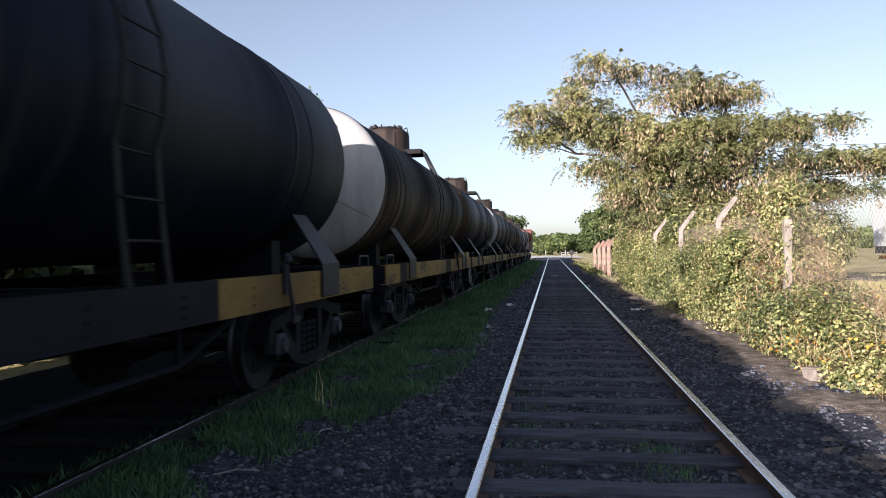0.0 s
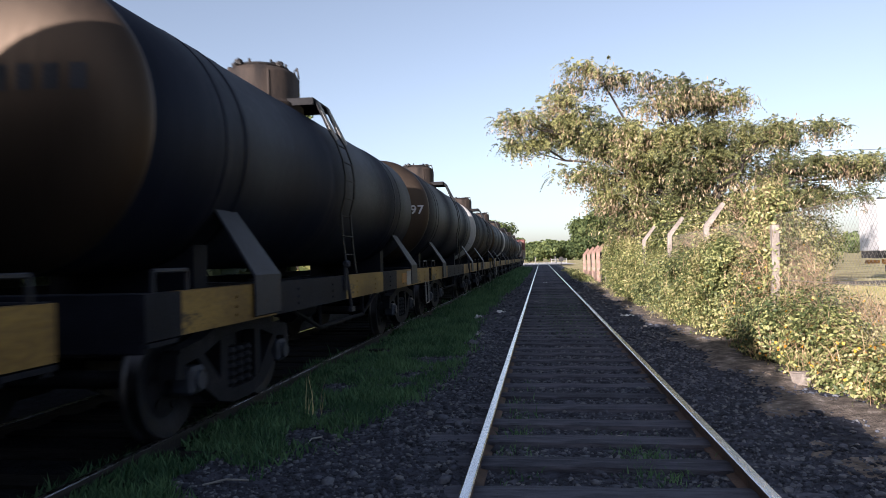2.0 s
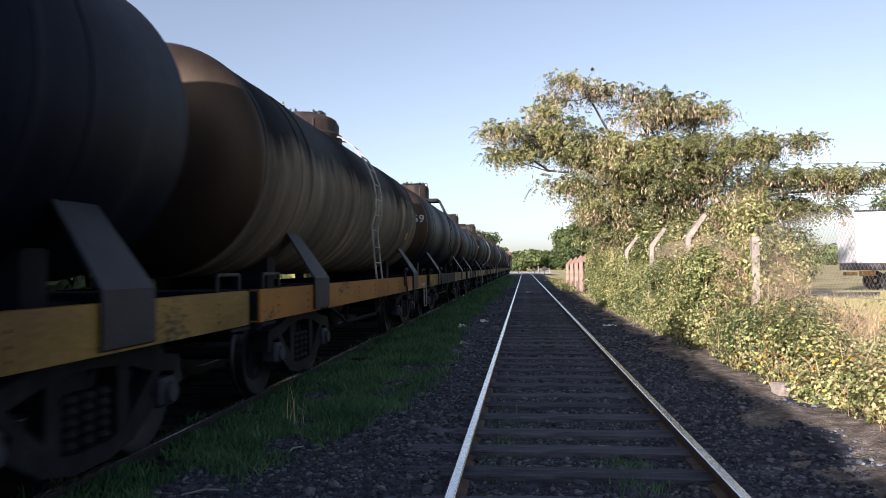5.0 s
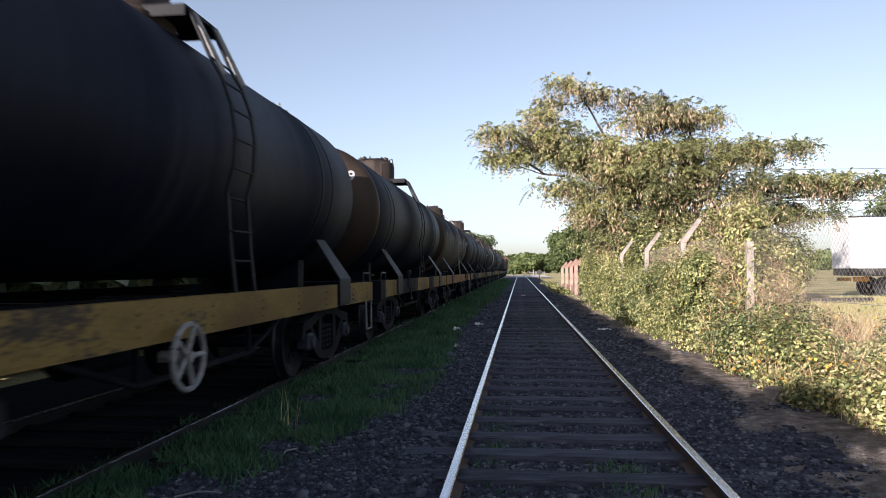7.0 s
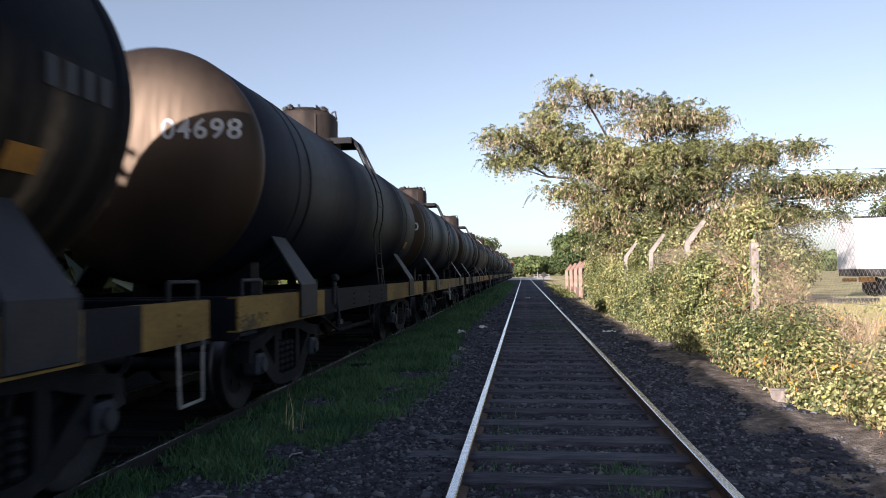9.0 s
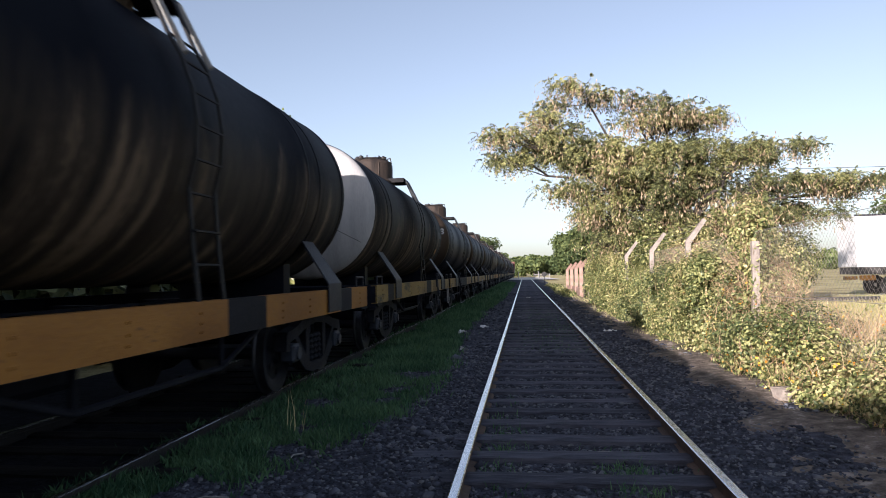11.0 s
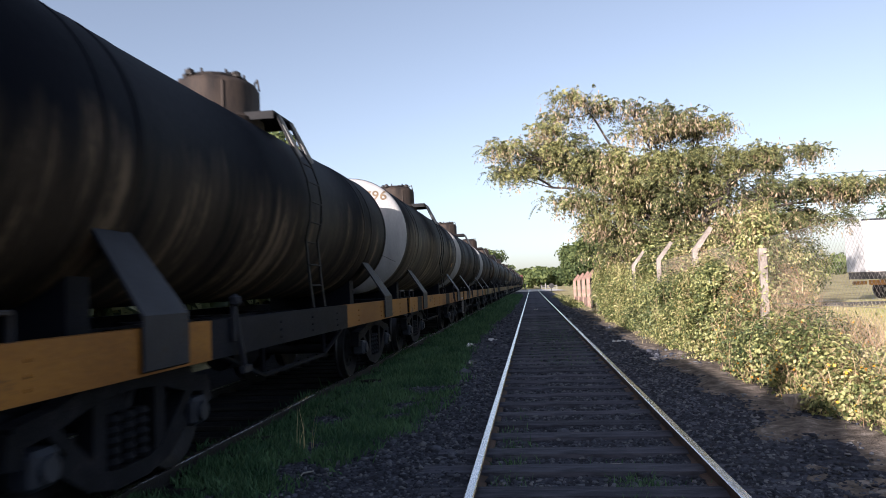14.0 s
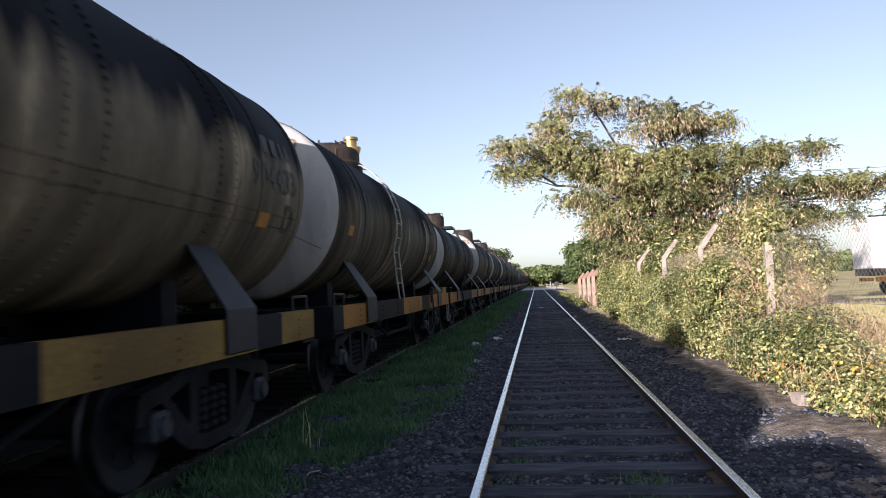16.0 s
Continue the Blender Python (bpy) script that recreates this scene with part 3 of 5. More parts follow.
def gusset():
    """Slanted plate that ties the tank's flank to the outer sill; the far edge is wider."""
    bm = bmesh.new()
    sec = [(0.93, 1.82), (0.97, 1.87), (1.375, 1.26), (1.375, 0.90)]
    tops = [(-0.22, 0.22), (-0.22, 0.22), (-0.30, 0.30), (-0.30, 0.30)]
    for k in range(3):
        vs = []
        for (x, z), (a, b) in zip(sec[k:k + 2], tops[k:k + 2]):
            for y in (a, b):
                vs.append(bm.verts.new((x, y, z)))
                vs.append(bm.verts.new((x + 0.018, y, z + 0.012)))
        for f in ((0, 2, 3, 1), (4, 5, 7, 6), (0, 1, 5, 4), (2, 6, 7, 3), (0, 4, 6, 2), (1, 3, 7, 5)):
            bm.faces.new([vs[i] for i in f])
    return bm


def saddle():
    """Cradle under the barrel."""
    bm = bmesh.new()
    pts = [on_shell(math.radians(-90 + d), -0.015) for d in range(-36, 37, 8)]
    loop = [bm.verts.new((x, -0.13, z)) for x, z in pts] + [bm.verts.new((x, -0.13, 1.05)) for x in (pts[-1][0], pts[0][0])]
    face = bm.faces.new(loop)
    out = bmesh.ops.extrude_face_region(bm, geom=[face])
    for v in out["geom"]:
        if isinstance(v, bmesh.types.BMVert):
            v.co.y = 0.13
    return bm


def sill(y0, y1, s):
    """A length of the outer sill channel with its flanges and bolts."""
    def make():
        x = 1.35 * s
        bm = box(bmesh.new(), x - 0.012, x + 0.012, y0, y1, 0.88, 1.19)
        for z in (0.88, 1.178):
            box(bm, min(x, x - 0.09 * s), max(x, x - 0.09 * s) + 0.004, y0, y1, z, z + 0.014)
        k = int((y1 - y0) / 0.9)
        for i in range(k):
            yy = y0 + (i + 0.5) * (y1 - y0) / k
            for z in (0.95, 1.02, 1.10):
                bmesh.ops.create_icosphere(bm, subdivisions=1, radius=0.016, matrix=Matrix.Translation((x + 0.012 * s, yy, z)))
        return bm
    return make


def end_beam(s):
    def make():
        bm = box(bmesh.new(), -1.34, 1.34, min(s * 5.67, s * 5.75), max(s * 5.67, s * 5.75), 0.80, 1.20, 0.01)
        box(bm, 1.02, 1.37, min(s * 5.35, s * 5.74), max(s * 5.35, s * 5.74), 0.84, 0.87)
        return bm
    return make


def under_frame():
    bm = box(bmesh.new(), -0.28, -0.24, -5.7, 5.7, 0.75, 1.12)
    box(bm, 0.24, 0.28, -5.7, 5.7, 0.75, 1.12)
    for y in (-3.76, -1.9, 0, 1.9, 3.76):
        box(bm, -1.33, 1.33, y - 0.09, y + 0.09, 0.92, 1.10)
    tube(bm, (-0.2, 1.0, 0.75), (-0.2, 2.1, 0.75), 0.19, n=14)
    tube(bm, (0.75, -1.6, 0.78), (0.75, -0.9, 0.78), 0.15, n=12)
    for s in (-1, 1):
        pipe(bm, [(s * 1.0, -2.5, 0.95), (s * 1.0, -1.1, 0.52), (s * 1.0, 1.1, 0.52), (s * 1.0, 2.5, 0.95)], 0.028)
        tube(bm, (s * 1.0, -1.1, 0.52), (s * 1.0, -1.1, 0.95), 0.03)
        tube(bm, (s * 1.0, 1.1, 0.52), (s * 1.0, 1.1, 0.95), 0.03)
    return bm


def coupler(s):
    def make():
        bm = box(bmesh.new(), -0.09, 0.09, min(s * 5.7, s * 5.95), max(s * 5.7, s * 5.95), 0.72, 0.92, 0.02)
        box(bm, -0.15, 0.12, min(s * 5.9, s * 6.06), max(s * 5.9, s * 6.06), 0.68, 0.96, 0.04)
        pipe(bm, [(0.35, s * 5.7, 0.85), (0.36, s * 5.83, 0.6), (0.32, s * 5.97, 0.48), (0.2, s * 6.05, 0.6)], 0.03)
        return bm
    return make


def side_frame():
    """Cast truss of the bogie: arched top, bowed bottom, openings for the springs."""
    bm = bmesh.new()
    top = [(-1.22, 0.52), (-1.2, 0.66), (-0.85, 0.70), (-0.45, 0.80), (0, 0.83), (0.45, 0.80), (0.85, 0.70), (1.2, 0.66), (1.22, 0.52)]
    low = [(-0.78, 0.42), (-0.5, 0.26), (-0.2, 0.20), (0.2, 0.20), (0.5, 0.26), (0.78, 0.42)]

    def bars(pts, w):
        for (y0, z0), (y1, z1) in zip(pts, pts[1:]):
            d = Vector((0, y1 - y0, z1 - z0))
            m = Matrix.Translation((0, (y0 + y1) / 2, (z0 + z1) / 2)) @ Euler((math.atan2(d.z, d.y), 0, 0)).to_matrix().to_4x4()
            r = bmesh.ops.create_cube(bm, size=1)
            bmesh.ops.scale(bm, vec=(0.13, d.length + 0.05, w), verts=r["verts"])
            bmesh.ops.transform(bm, matrix=m, verts=r["verts"])
    top = [(y * 0.915, z) for y, z in top]
    low = [(y * 0.915, z) for y, z in low]
    bars(top, 0.13)
    bars(low, 0.12)
    for y in (-0.36, 0.36):
        box(bm, -0.06, 0.06, y - 0.07, y + 0.07, 0.22, 0.80)
    bars([(-0.85, 0.68), (-0.42, 0.30)], 0.09)
    bars([(0.85, 0.68), (0.42, 0.30)], 0.09)
    return bm


def spring():
    return lathe(bmesh.new(), [(0.0, 0.27)] + [(0.075 if i % 2 else 0.055, 0.27 + i * 0.035) for i in range(11)] + [(0.0, 0.62)], 12, "z")


def wheelset():
    bm = bmesh.new()
    for s in (-1, 1):
        prof = [(0.0, 0.10), (0.13, 0.10), (0.14, 0.05), (0.30, 0.015), (0.38, 0.06), (0.452, 0.062), (0.458, -0.03), (0.485, -0.05), (0.485, -0.075), (0.38, -0.075), (0.30, -0.04), (0.14, -0.06), (0.0, -0.06)]
        lathe(bm, [(r, s * h) for r, h in prof], 32, "x", (s * 0.855, 0, 0))
        for i in range(6):
            a = i * math.pi / 3
            bmesh.ops.create_cone(bm, cap_ends=True, segments=8, radius1=0.035, radius2=0.035, depth=0.012,
                                  matrix=Matrix.Translation((s * 0.90, 0.22 * math.cos(a), 0.22 * math.sin(a))) @ Euler((0, math.pi / 2, 0)).to_matrix().to_4x4())
    tube(bm, (-1.06, 0, 0), (1.06, 0, 0), 0.075, n=12)
    for f in bm.faces:
        c = f.calc_center_median()
        f.material_index = 1 if 0.435 < math.hypot(c.y, c.z) < 0.475 else 0
    return bm


def wheel_tread():
    bm = bmesh.new()
    for s in (-1, 1):
        lathe(bm, [(0.452, s * 0.066), (0.461, s * 0.06), (0.462, s * -0.03)], 32, "x", (s * 0.855, 0, 0))
    return bm


def axle_box(y, s):
    def make():
        bm = box(bmesh.new(), s * 1.08 - 0.10, s * 1.08 + 0.09, y - 0.12, y + 0.12, 0.35, 0.57, 0.03)
        tube(bm, (s * 1.15, y, 0.46), (s * 1.20, y, 0.46), 0.09, 0.075, 14)
        return bm
    return make


def grab_iron(s):
    return lambda: pipe(bmesh.new(), [(1.33, s * 5.6, 1.18), (1.33, s * 5.6, 1.34), (1.33, s * 5.15, 1.34), (1.33, s * 5.15, 1.18)], 0.016)


def stirrup(s):
    return lambda: pipe(bmesh.new(), [(1.36, s * 5.63, 0.9), (1.37, s * 5.61, 0.42), (1.37, s * 5.25, 0.42), (1.36, s * 5.23, 0.9)], 0.014)


def brake_wheel():
    bm = bmesh.new()
    pts = [(1.47, 0.24 * math.cos(i * math.pi / 9), 0.76 + 0.24 * math.sin(i * math.pi / 9)) for i in range(19)]
    pipe(bm, pts, 0.022)
    for i in range(5):
        a = i * 2 * math.pi / 5
        tube(bm, (1.45, 0, 0.76), (1.47, 0.24 * math.cos(a), 0.76 + 0.24 * math.sin(a)), 0.022)
    tube(bm, (1.25, 0, 0.76), (1.49, 0, 0.76), 0.045)
    return bm


def brake_lever():
    bm = box(bmesh.new(), 1.37, 1.40, -0.10, -0.04, 1.0, 1.36)
    tube(bm, (1.39, -0.07, 1.30), (1.42, 0.05, 0.78), 0.022)
    box(bm, 1.40, 1.44, 0.0, 0.16, 0.72, 0.78)
    bmesh.ops.create_icosphere(bm, subdivisions=1, radius=0.06, matrix=Matrix.Translation((1.40, -0.07, 1.34)))
    return bm


def lettering(text, size, place, parent, material, label):
    """Stencilled characters laid on a curved surface; place maps flat x, z to the surface."""
    cu = bpy.data.curves.new("lettering", 'FONT')
    cu.body, cu.size, cu.align_x, cu.align_y = text, size, 'CENTER', 'CENTER'
    cu.space_character = 1.12
    cu.offset = size * 0.018
    tmp = bpy.data.objects.new("lettering", cu)
    scene.collection.objects.link(tmp)
    me = bpy.data.meshes.new_from_object(tmp.evaluated_get(bpy.context.evaluated_depsgraph_get()))
    bpy.data.objects.remove(tmp)
    bm = bmesh.new()
    bm.from_mesh(me)
    bmesh.ops.triangulate(bm, faces=bm.faces)
    bmesh.ops.subdivide_edges(bm, edges=[e for e in bm.edges if e.calc_length() > size * 0.25], cuts=1)
    for v in bm.verts:
        v.co = place(v.co.x, v.co.y)
    bpy.data.meshes.remove(me)
    bpy.data.curves.remove(cu)
    return part("lettering", bm, material, parent, label)


def bars_on(rects, place, parent, material, name, label):
    bm = bmesh.new()
    for x0, x1, z0, z1 in rects:
        n = max(1, int((x1 - x0) / 0.12))
        m = max(1, int((z1 - z0) / 0.12))
        g = [[bm.verts.new(place(x0 + (x1 - x0) * i / n, z0 + (z1 - z0) * j / m)) for i in range(n + 1)] for j in range(m + 1)]
        for j in range(m):
            for i in range(n):
                bm.faces.new((g[j][i], g[j][i + 1], g[j + 1][i + 1], g[j + 1][i]))
    return part(name, bm, material, parent, label)


def rear_place(cx, cz):
    def f(x, z):
        xx, zz = cx + x, cz + z
        r = math.hypot(xx, zz)
        return Vector((xx, MID - (HALF + head_y(r) + 0.006), ZC + zz))
    return f


def flank_place(cy, a0):
    def f(x, z):
        px, pz = on_shell(a0 + z / R, 0.012)
        return Vector((px, cy + x, pz))
    return f


def rivet_rows(lines):
    bm = bmesh.new()
    for y in lines:
        for i in range(48):
            a = -1.4 + i * 0.058
            x, z = on_shell(a, 0.0)
            bmesh.ops.create_cone(bm, cap_ends=True, segments=5, radius1=0.02, radius2=0.01, depth=0.02,
                                  matrix=Matrix.Translation((x, y, z)) @ Euler((0, math.pi / 2 - a, 0)).to_matrix().to_4x4())
    for i in range(110):
        y = -4.9 + i * 0.088
        for a in (-0.30, -0.40):
            x, z = on_shell(a, 0.0)
            bmesh.ops.create_cone(bm, cap_ends=True, segments=5, radius1=0.018, radius2=0.009, depth=0.02,
                                  matrix=Matrix.Translation((x, y, z)) @ Euler((0, math.pi / 2 - a, 0)).to_matrix().to_4x4())
    return bm


WHEELS = []
SILLS = {0: [("y", -6.42, -5.3), ("b", -5.3, -4.65), ("y", -4.65, -2.9), ("y", -2.9, 0.5), ("b", 0.5, 1.5), ("y", 1.5, 4.6), ("b", 4.6, 5.3), ("y", 5.3, 6.42)],
         3: [("y", -6.42, -4.9), ("y", -4.9, -3.4), ("b", -3.4, 1.2), ("y", 1.2, 2.6), ("y", 2.6, 4.6), ("y", 4.6, 6.42)],
         1: [("b", -6.42, -5.9), ("y", -5.9, -3.9), ("b", -3.9, -1.2), ("y", -1.2, 1.2), ("b", 1.2, 2.4), ("y", 2.4, 5.0), ("y", 5.0, 6.42)],
         2: [("y", -6.42, -4.2), ("b", -4.2, -3.8), ("y", -3.8, 0.0), ("y", 0.0, 3.8), ("b", 3.8, 4.3), ("y", 4.3, 6.42)]}


def wagon(k, paint, rear, rear_text="", flank_text="", style="dome", sills=0, sill_paint=None, rear_oil=False, pale_ladder=False, extras=(), label="", big=1.0, back=0.0, dome_back=0.0, tank_fwd=0.0, tank_len=1.0):
    """One four-axle tank wagon; k counts back from the leading one in view. Its origin is under the dome, on the rail."""
    w = thing("tank_wagon", label, "tank wagon", group="tank wagons of the moving train")
    yellow = sill_paint or M_YELLOW
    cached("shell", "shell", shell, paint, w, "", True)
    cached("front_head", "front_head", lambda: head(1), paint, w, "", True)
    cached("rear_head", "rear_head", lambda: head(-1), rear, w, "domed tank end", True)
    for y, d in ((-4.05, 0.035), (-3.65, 0.035), (3.12, 0.035), (3.62, 0.035), (MID - HALF + 0.06, 0.06), (MID + HALF - 0.06, 0.06)):
        if paint is M_BLACK and d > 0.05:  # the black tanks have plain rounded ends
            continue
        cached(("hoop", y), "hoop", hoop(y, d), paint, w, "", True)
    if style == "dome":
        cached("dome", "dome", dome_body, M_DOME, w, "rust-streaked steel dome", True)
        cached("lid", "dome_lid", dome_lid, M_TAR, w, "tar-crusted hatch cover")
        cached("handle", "dome_handle", dome_handle, M_DARKSTEEL, w)
        cached("platform", "platform", platform, M_LADDER, w, "small steel platform beside the dome")
    else:
        cached("lowdome", "dome", lambda: dome_body(0.62, 0.26), M_DOME, w, "low rusty manhole dome", True)
        cached("lowlid", "dome_lid", lambda: dome_lid(0.26), M_TAR, w, "tar-crusted hatch cover")
    lm = M_PALE if pale_ladder else M_LADDER
    fp = style == "dome"
    for y in LADDER:
        cached(("ladder", y, fp), "ladder_rail", ladder_rail(y, 0.028, fp), lm, w, "pale ladder rail" if pale_ladder else "")
    for i, a in enumerate((0.62, 0.42, 0.22, 0.02, -0.18, -0.38)):
        x, z = on_shell(a, 0.10)
        cached(("rung", i), "rung", lambda: tube(bmesh.new(), (x, LADDER[0], z), (x, LADDER[1], z), 0.012, n=6), lm, w)
    for i, z in enumerate((1.75, 1.48)):
        cached(("rungl", i), "rung", lambda: tube(bmesh.new(), (1.31, LADDER[0], z), (1.31, LADDER[1], z), 0.012, n=6), lm, w)
    if fp:
        for y in LADDER:
            x, z = on_shell(0.52, 0.06)
            cached(("strut", y), "platform_strut", lambda: tube(bmesh.new(), (0.91, y + 0.09, PLAT_Z), (x + 0.05, y + 0.12, z), 0.026, n=6), M_PALE, w, "pale angled platform strut")
    for s in (-1, 1):
        for t in (-1, 1):
            g = cached(("gusset", 0), "gusset", gusset, M_GREYSTEEL, w, "slanted steel gusset plate")
            g.matrix_basis = pose(0, s * 3.76, 0, 0, 0, 0 if t > 0 else 180)
        g = cached("saddle", "saddle", saddle, M_SILLBLACK, w)
        g.location.y = s * 3.76
        cached(("beam", s), "end_beam", end_beam(s), M_SILLBLACK, w)
        cached(("coupler", s), "coupler", coupler(s), M_BOGIE, w)
        cached(("grab", s), "grab_iron", grab_iron(s), M_GREYSTEEL, w)
        if s > 0 and k % 2:
            cached(("stirrup", s), "step", stirrup(s), M_PALE, w, "pale steel foot step")
    for colour, a, b in SILLS[sills]:
        a, b = a * 0.896, b * 0.896
        for s in (-1, 1):
            cached(("sill", s, a, b), "side_sill", sill(a, b, s), yellow if colour == "y" and s > 0 else M_SILLBLACK, w, "worn yellow sill" if colour == "y" and s > 0 else "black sill")
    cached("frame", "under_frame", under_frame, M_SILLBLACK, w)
    if k == 5:
        b = cached("brakewheel", "brake_wheel", brake_wheel, M_PALE, w, "pale spoked hand brake wheel")
        b.location.y = -1.2
    else:
        b = cached("lever", "brake_lever", brake_lever, M_GREYSTEEL, w, "hand brake lever")
        b.location.y = {0: 2.45, 1: -1.1, 2: -3.6}.get(k, 2.4 if k % 2 else -2.6)
    for s in (-1, 1):
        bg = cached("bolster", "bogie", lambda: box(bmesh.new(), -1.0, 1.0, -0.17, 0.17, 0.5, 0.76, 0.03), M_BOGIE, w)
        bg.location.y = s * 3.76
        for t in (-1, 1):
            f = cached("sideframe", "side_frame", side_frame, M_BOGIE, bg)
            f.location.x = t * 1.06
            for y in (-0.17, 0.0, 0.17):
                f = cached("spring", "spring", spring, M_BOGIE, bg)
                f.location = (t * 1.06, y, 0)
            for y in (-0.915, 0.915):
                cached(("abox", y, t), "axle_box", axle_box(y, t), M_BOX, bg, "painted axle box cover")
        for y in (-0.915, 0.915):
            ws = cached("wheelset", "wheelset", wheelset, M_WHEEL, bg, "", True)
            ws.location = (0, y, 0.46)
            if len(ws.data.materials) < 2:
                ws.data.materials.append(M_TREAD)
            if k >= -4:
                WHEELS.append(ws)
    if rear_text:
        white = rear in (M_WHITE, M_WHITE_OIL)
        lettering(rear_text, 0.29, rear_place(*{0: (0.66, 0.0), 2: (0.77, 0.17), 4: (0.5, 0.6), 5: (0.62, 0.08), 8: (0.4, 0.88), 6: (0.68, 0.3), 9: (0.55, 0.82), 11: (0.43, 0.78)}.get(k, (0.4, 0.78) if white else (0.52, 0.31))), w, (M_LETTER_T if k >= 9 else M_LETTER_B) if white else M_LETTER_W, "stencilled wagon number")
    if rear in (M_WHITE, M_WHITE_OIL) and k != 8:
        tilt = 0.0 if k % 2 == 0 else -0.5
        flat = rear_place(0.0, -0.05)
        bars_on([(-1.15, 1.15, -0.004, 0.004)], lambda x, z: flat(x * math.cos(tilt) - z * math.sin(tilt), x * math.sin(tilt) + z * math.cos(tilt)), w, M_GREYSTEEL, "seam", "dark weld seam")
    if k == 1:
        for i in range(4):
            bars_on([(i * 0.2 - 0.06, i * 0.2 + 0.06, -0.1, 0.1)], rear_place(0.2, 0.25), w, M_GREYSTEEL, "marking", "worn away grey stencil mark")
    if k in (6, 7):
        for i in range(4):
            bars_on([(i * 0.17 - 0.06, i * 0.17 + 0.05, -0.09, 0.09)], flank_place(4.0, 0.0), w, M_GREYSTEEL, "marking", "faded grey stencil mark")
        bars_on([(-0.14, 0.14, -0.08, 0.08)], flank_place(3.9, -0.42), w, M_AMBER, "placard", "small orange placard")
    if flank_text:
        lettering(flank_text, 0.36, flank_place(3.95, -0.02), w, M_LETTER_B, "faded black stencilled number")
        for a, b in ((-0.2, -0.04), (0.05, 0.2), (0.3, 0.36), (0.47, 0.53)):
            bars_on([(a, b, 0.24, 0.42)], flank_place(3.85, -0.02), w, M_LETTER_B, "marking", "unreadable black stencil mark")
        lettering("D", 0.42, flank_place(4.4, -0.33), w, M_LETTER_B, "black stencilled letter")
        bars_on([(-0.13, 0.13, -0.075, 0.075)], flank_place(3.75, -0.36), w, M_AMBER, "placard", "small orange placard")
    if k in (1, 3, 9):
        def sill_place(x, z):
            return Vector((1.3665, 5.1 + x, 1.03 + z))
        for i, (a, b) in enumerate(((-0.3, -0.2), (-0.15, 0.1), (0.14, 0.3))):
            bars_on([(a, b, 0.03, 0.09)], sill_place, w, M_LETTER_T, "marking", "worn pale stencil mark")
            bars_on([(a + 0.03, b, -0.09, -0.03)], sill_place, w, M_LETTER_W, "marking", "worn white stencil mark")
    for what in extras:
        if what == "patches":
            cached("patchw", "reflector_plate", lambda: box(bmesh.new(), 1.364, 1.372, 3.05, 3.55, 0.90, 1.17), M_PALE, w, "white riveted plate")
            cached("patcho", "reflector_plate", lambda: box(bmesh.new(), 1.364, 1.372, 2.6, 3.02, 0.96, 1.13), M_AMBER, w, "orange reflector plate")
        if what == "valve":
            def valve():
                z = ZC + R
                bm = lathe(bmesh.new(), [(0.0, z - 0.1), (0.16, z - 0.1), (0.16, z + 0.1), (0.11, z + 0.13), (0.11, z + 0.3), (0.17, z + 0.33), (0.2, z + 0.42), (0.2, z + 0.46), (0.12, z + 0.47), (0.12, z + 0.6), (0.15, z + 0.61), (0.15, z + 0.66), (0, z + 0.68)], 20, "z", (0.25, 0.95, 0))
                return bm
            cached("valve", "relief_valve", valve, M_BRASS, w, "weathered brass relief valve", True)
        if what == "rivets":
            r = cached("rivets", "rivet_pattern", lambda: rivet_rows((-3.0, -1.0, 0.7, 1.1, 2.7, 3.0)), paint, w)
            tagged(r, kind="stuff")
        if what == "flanktag":
            bars_on([(-0.13, 0.13, -0.075, 0.075)], flank_place(-4.5, -0.25), w, M_AMBER, "placard", "small orange placard")
            for a, b in ((-0.05, 0.05), (0.25, 0.31)):
                bars_on([(a, b, -0.9, 0.6)], flank_place(-3.6, -0.2), w, M_GREYSTEEL, "strap", "grey steel strap")
                bars_on([(a, b, -0.9, 0.7)], flank_place(2.8, -0.2), w, M_PALE, "strap", "pale steel strap")
        if what == "boxes":
            cached("boxes", "equipment_box", lambda: box(bmesh.new(), 1.0, 1.36, 4.6, 5.3, 1.19, 1.36, 0.01), M_YELLOW, w, "yellow box on the sill")
    for o in w.children:
        kind = o.name.split(".")[0]
        if kind in ("dome", "dome_lid", "dome_handle", "platform", "platform_strut", "ladder_rail", "rung", "relief_valve"):
            o.location.y = 0.1 - dome_back
        if tank_fwd and kind in ("shell", "front_head", "rear_head", "hoop", "lettering", "marking", "placard", "strap", "rivet_pattern", "seam"):
            o.scale.y = tank_len
            o.location.y += tank_fwd + (MID - HALF) * (1 - tank_len)
        if big != 1 and kind in ("shell", "front_head", "rear_head", "hoop", "dome", "dome_lid", "ladder_rail", "rung", "relief_valve", "lettering", "marking", "placard", "strap", "rivet_pattern", "platform", "platform_strut", "dome_handle", "seam"):
            o.scale = (big, o.scale.y, big)
            o.location.z = (ZC - R) * (1 - big)
    return w


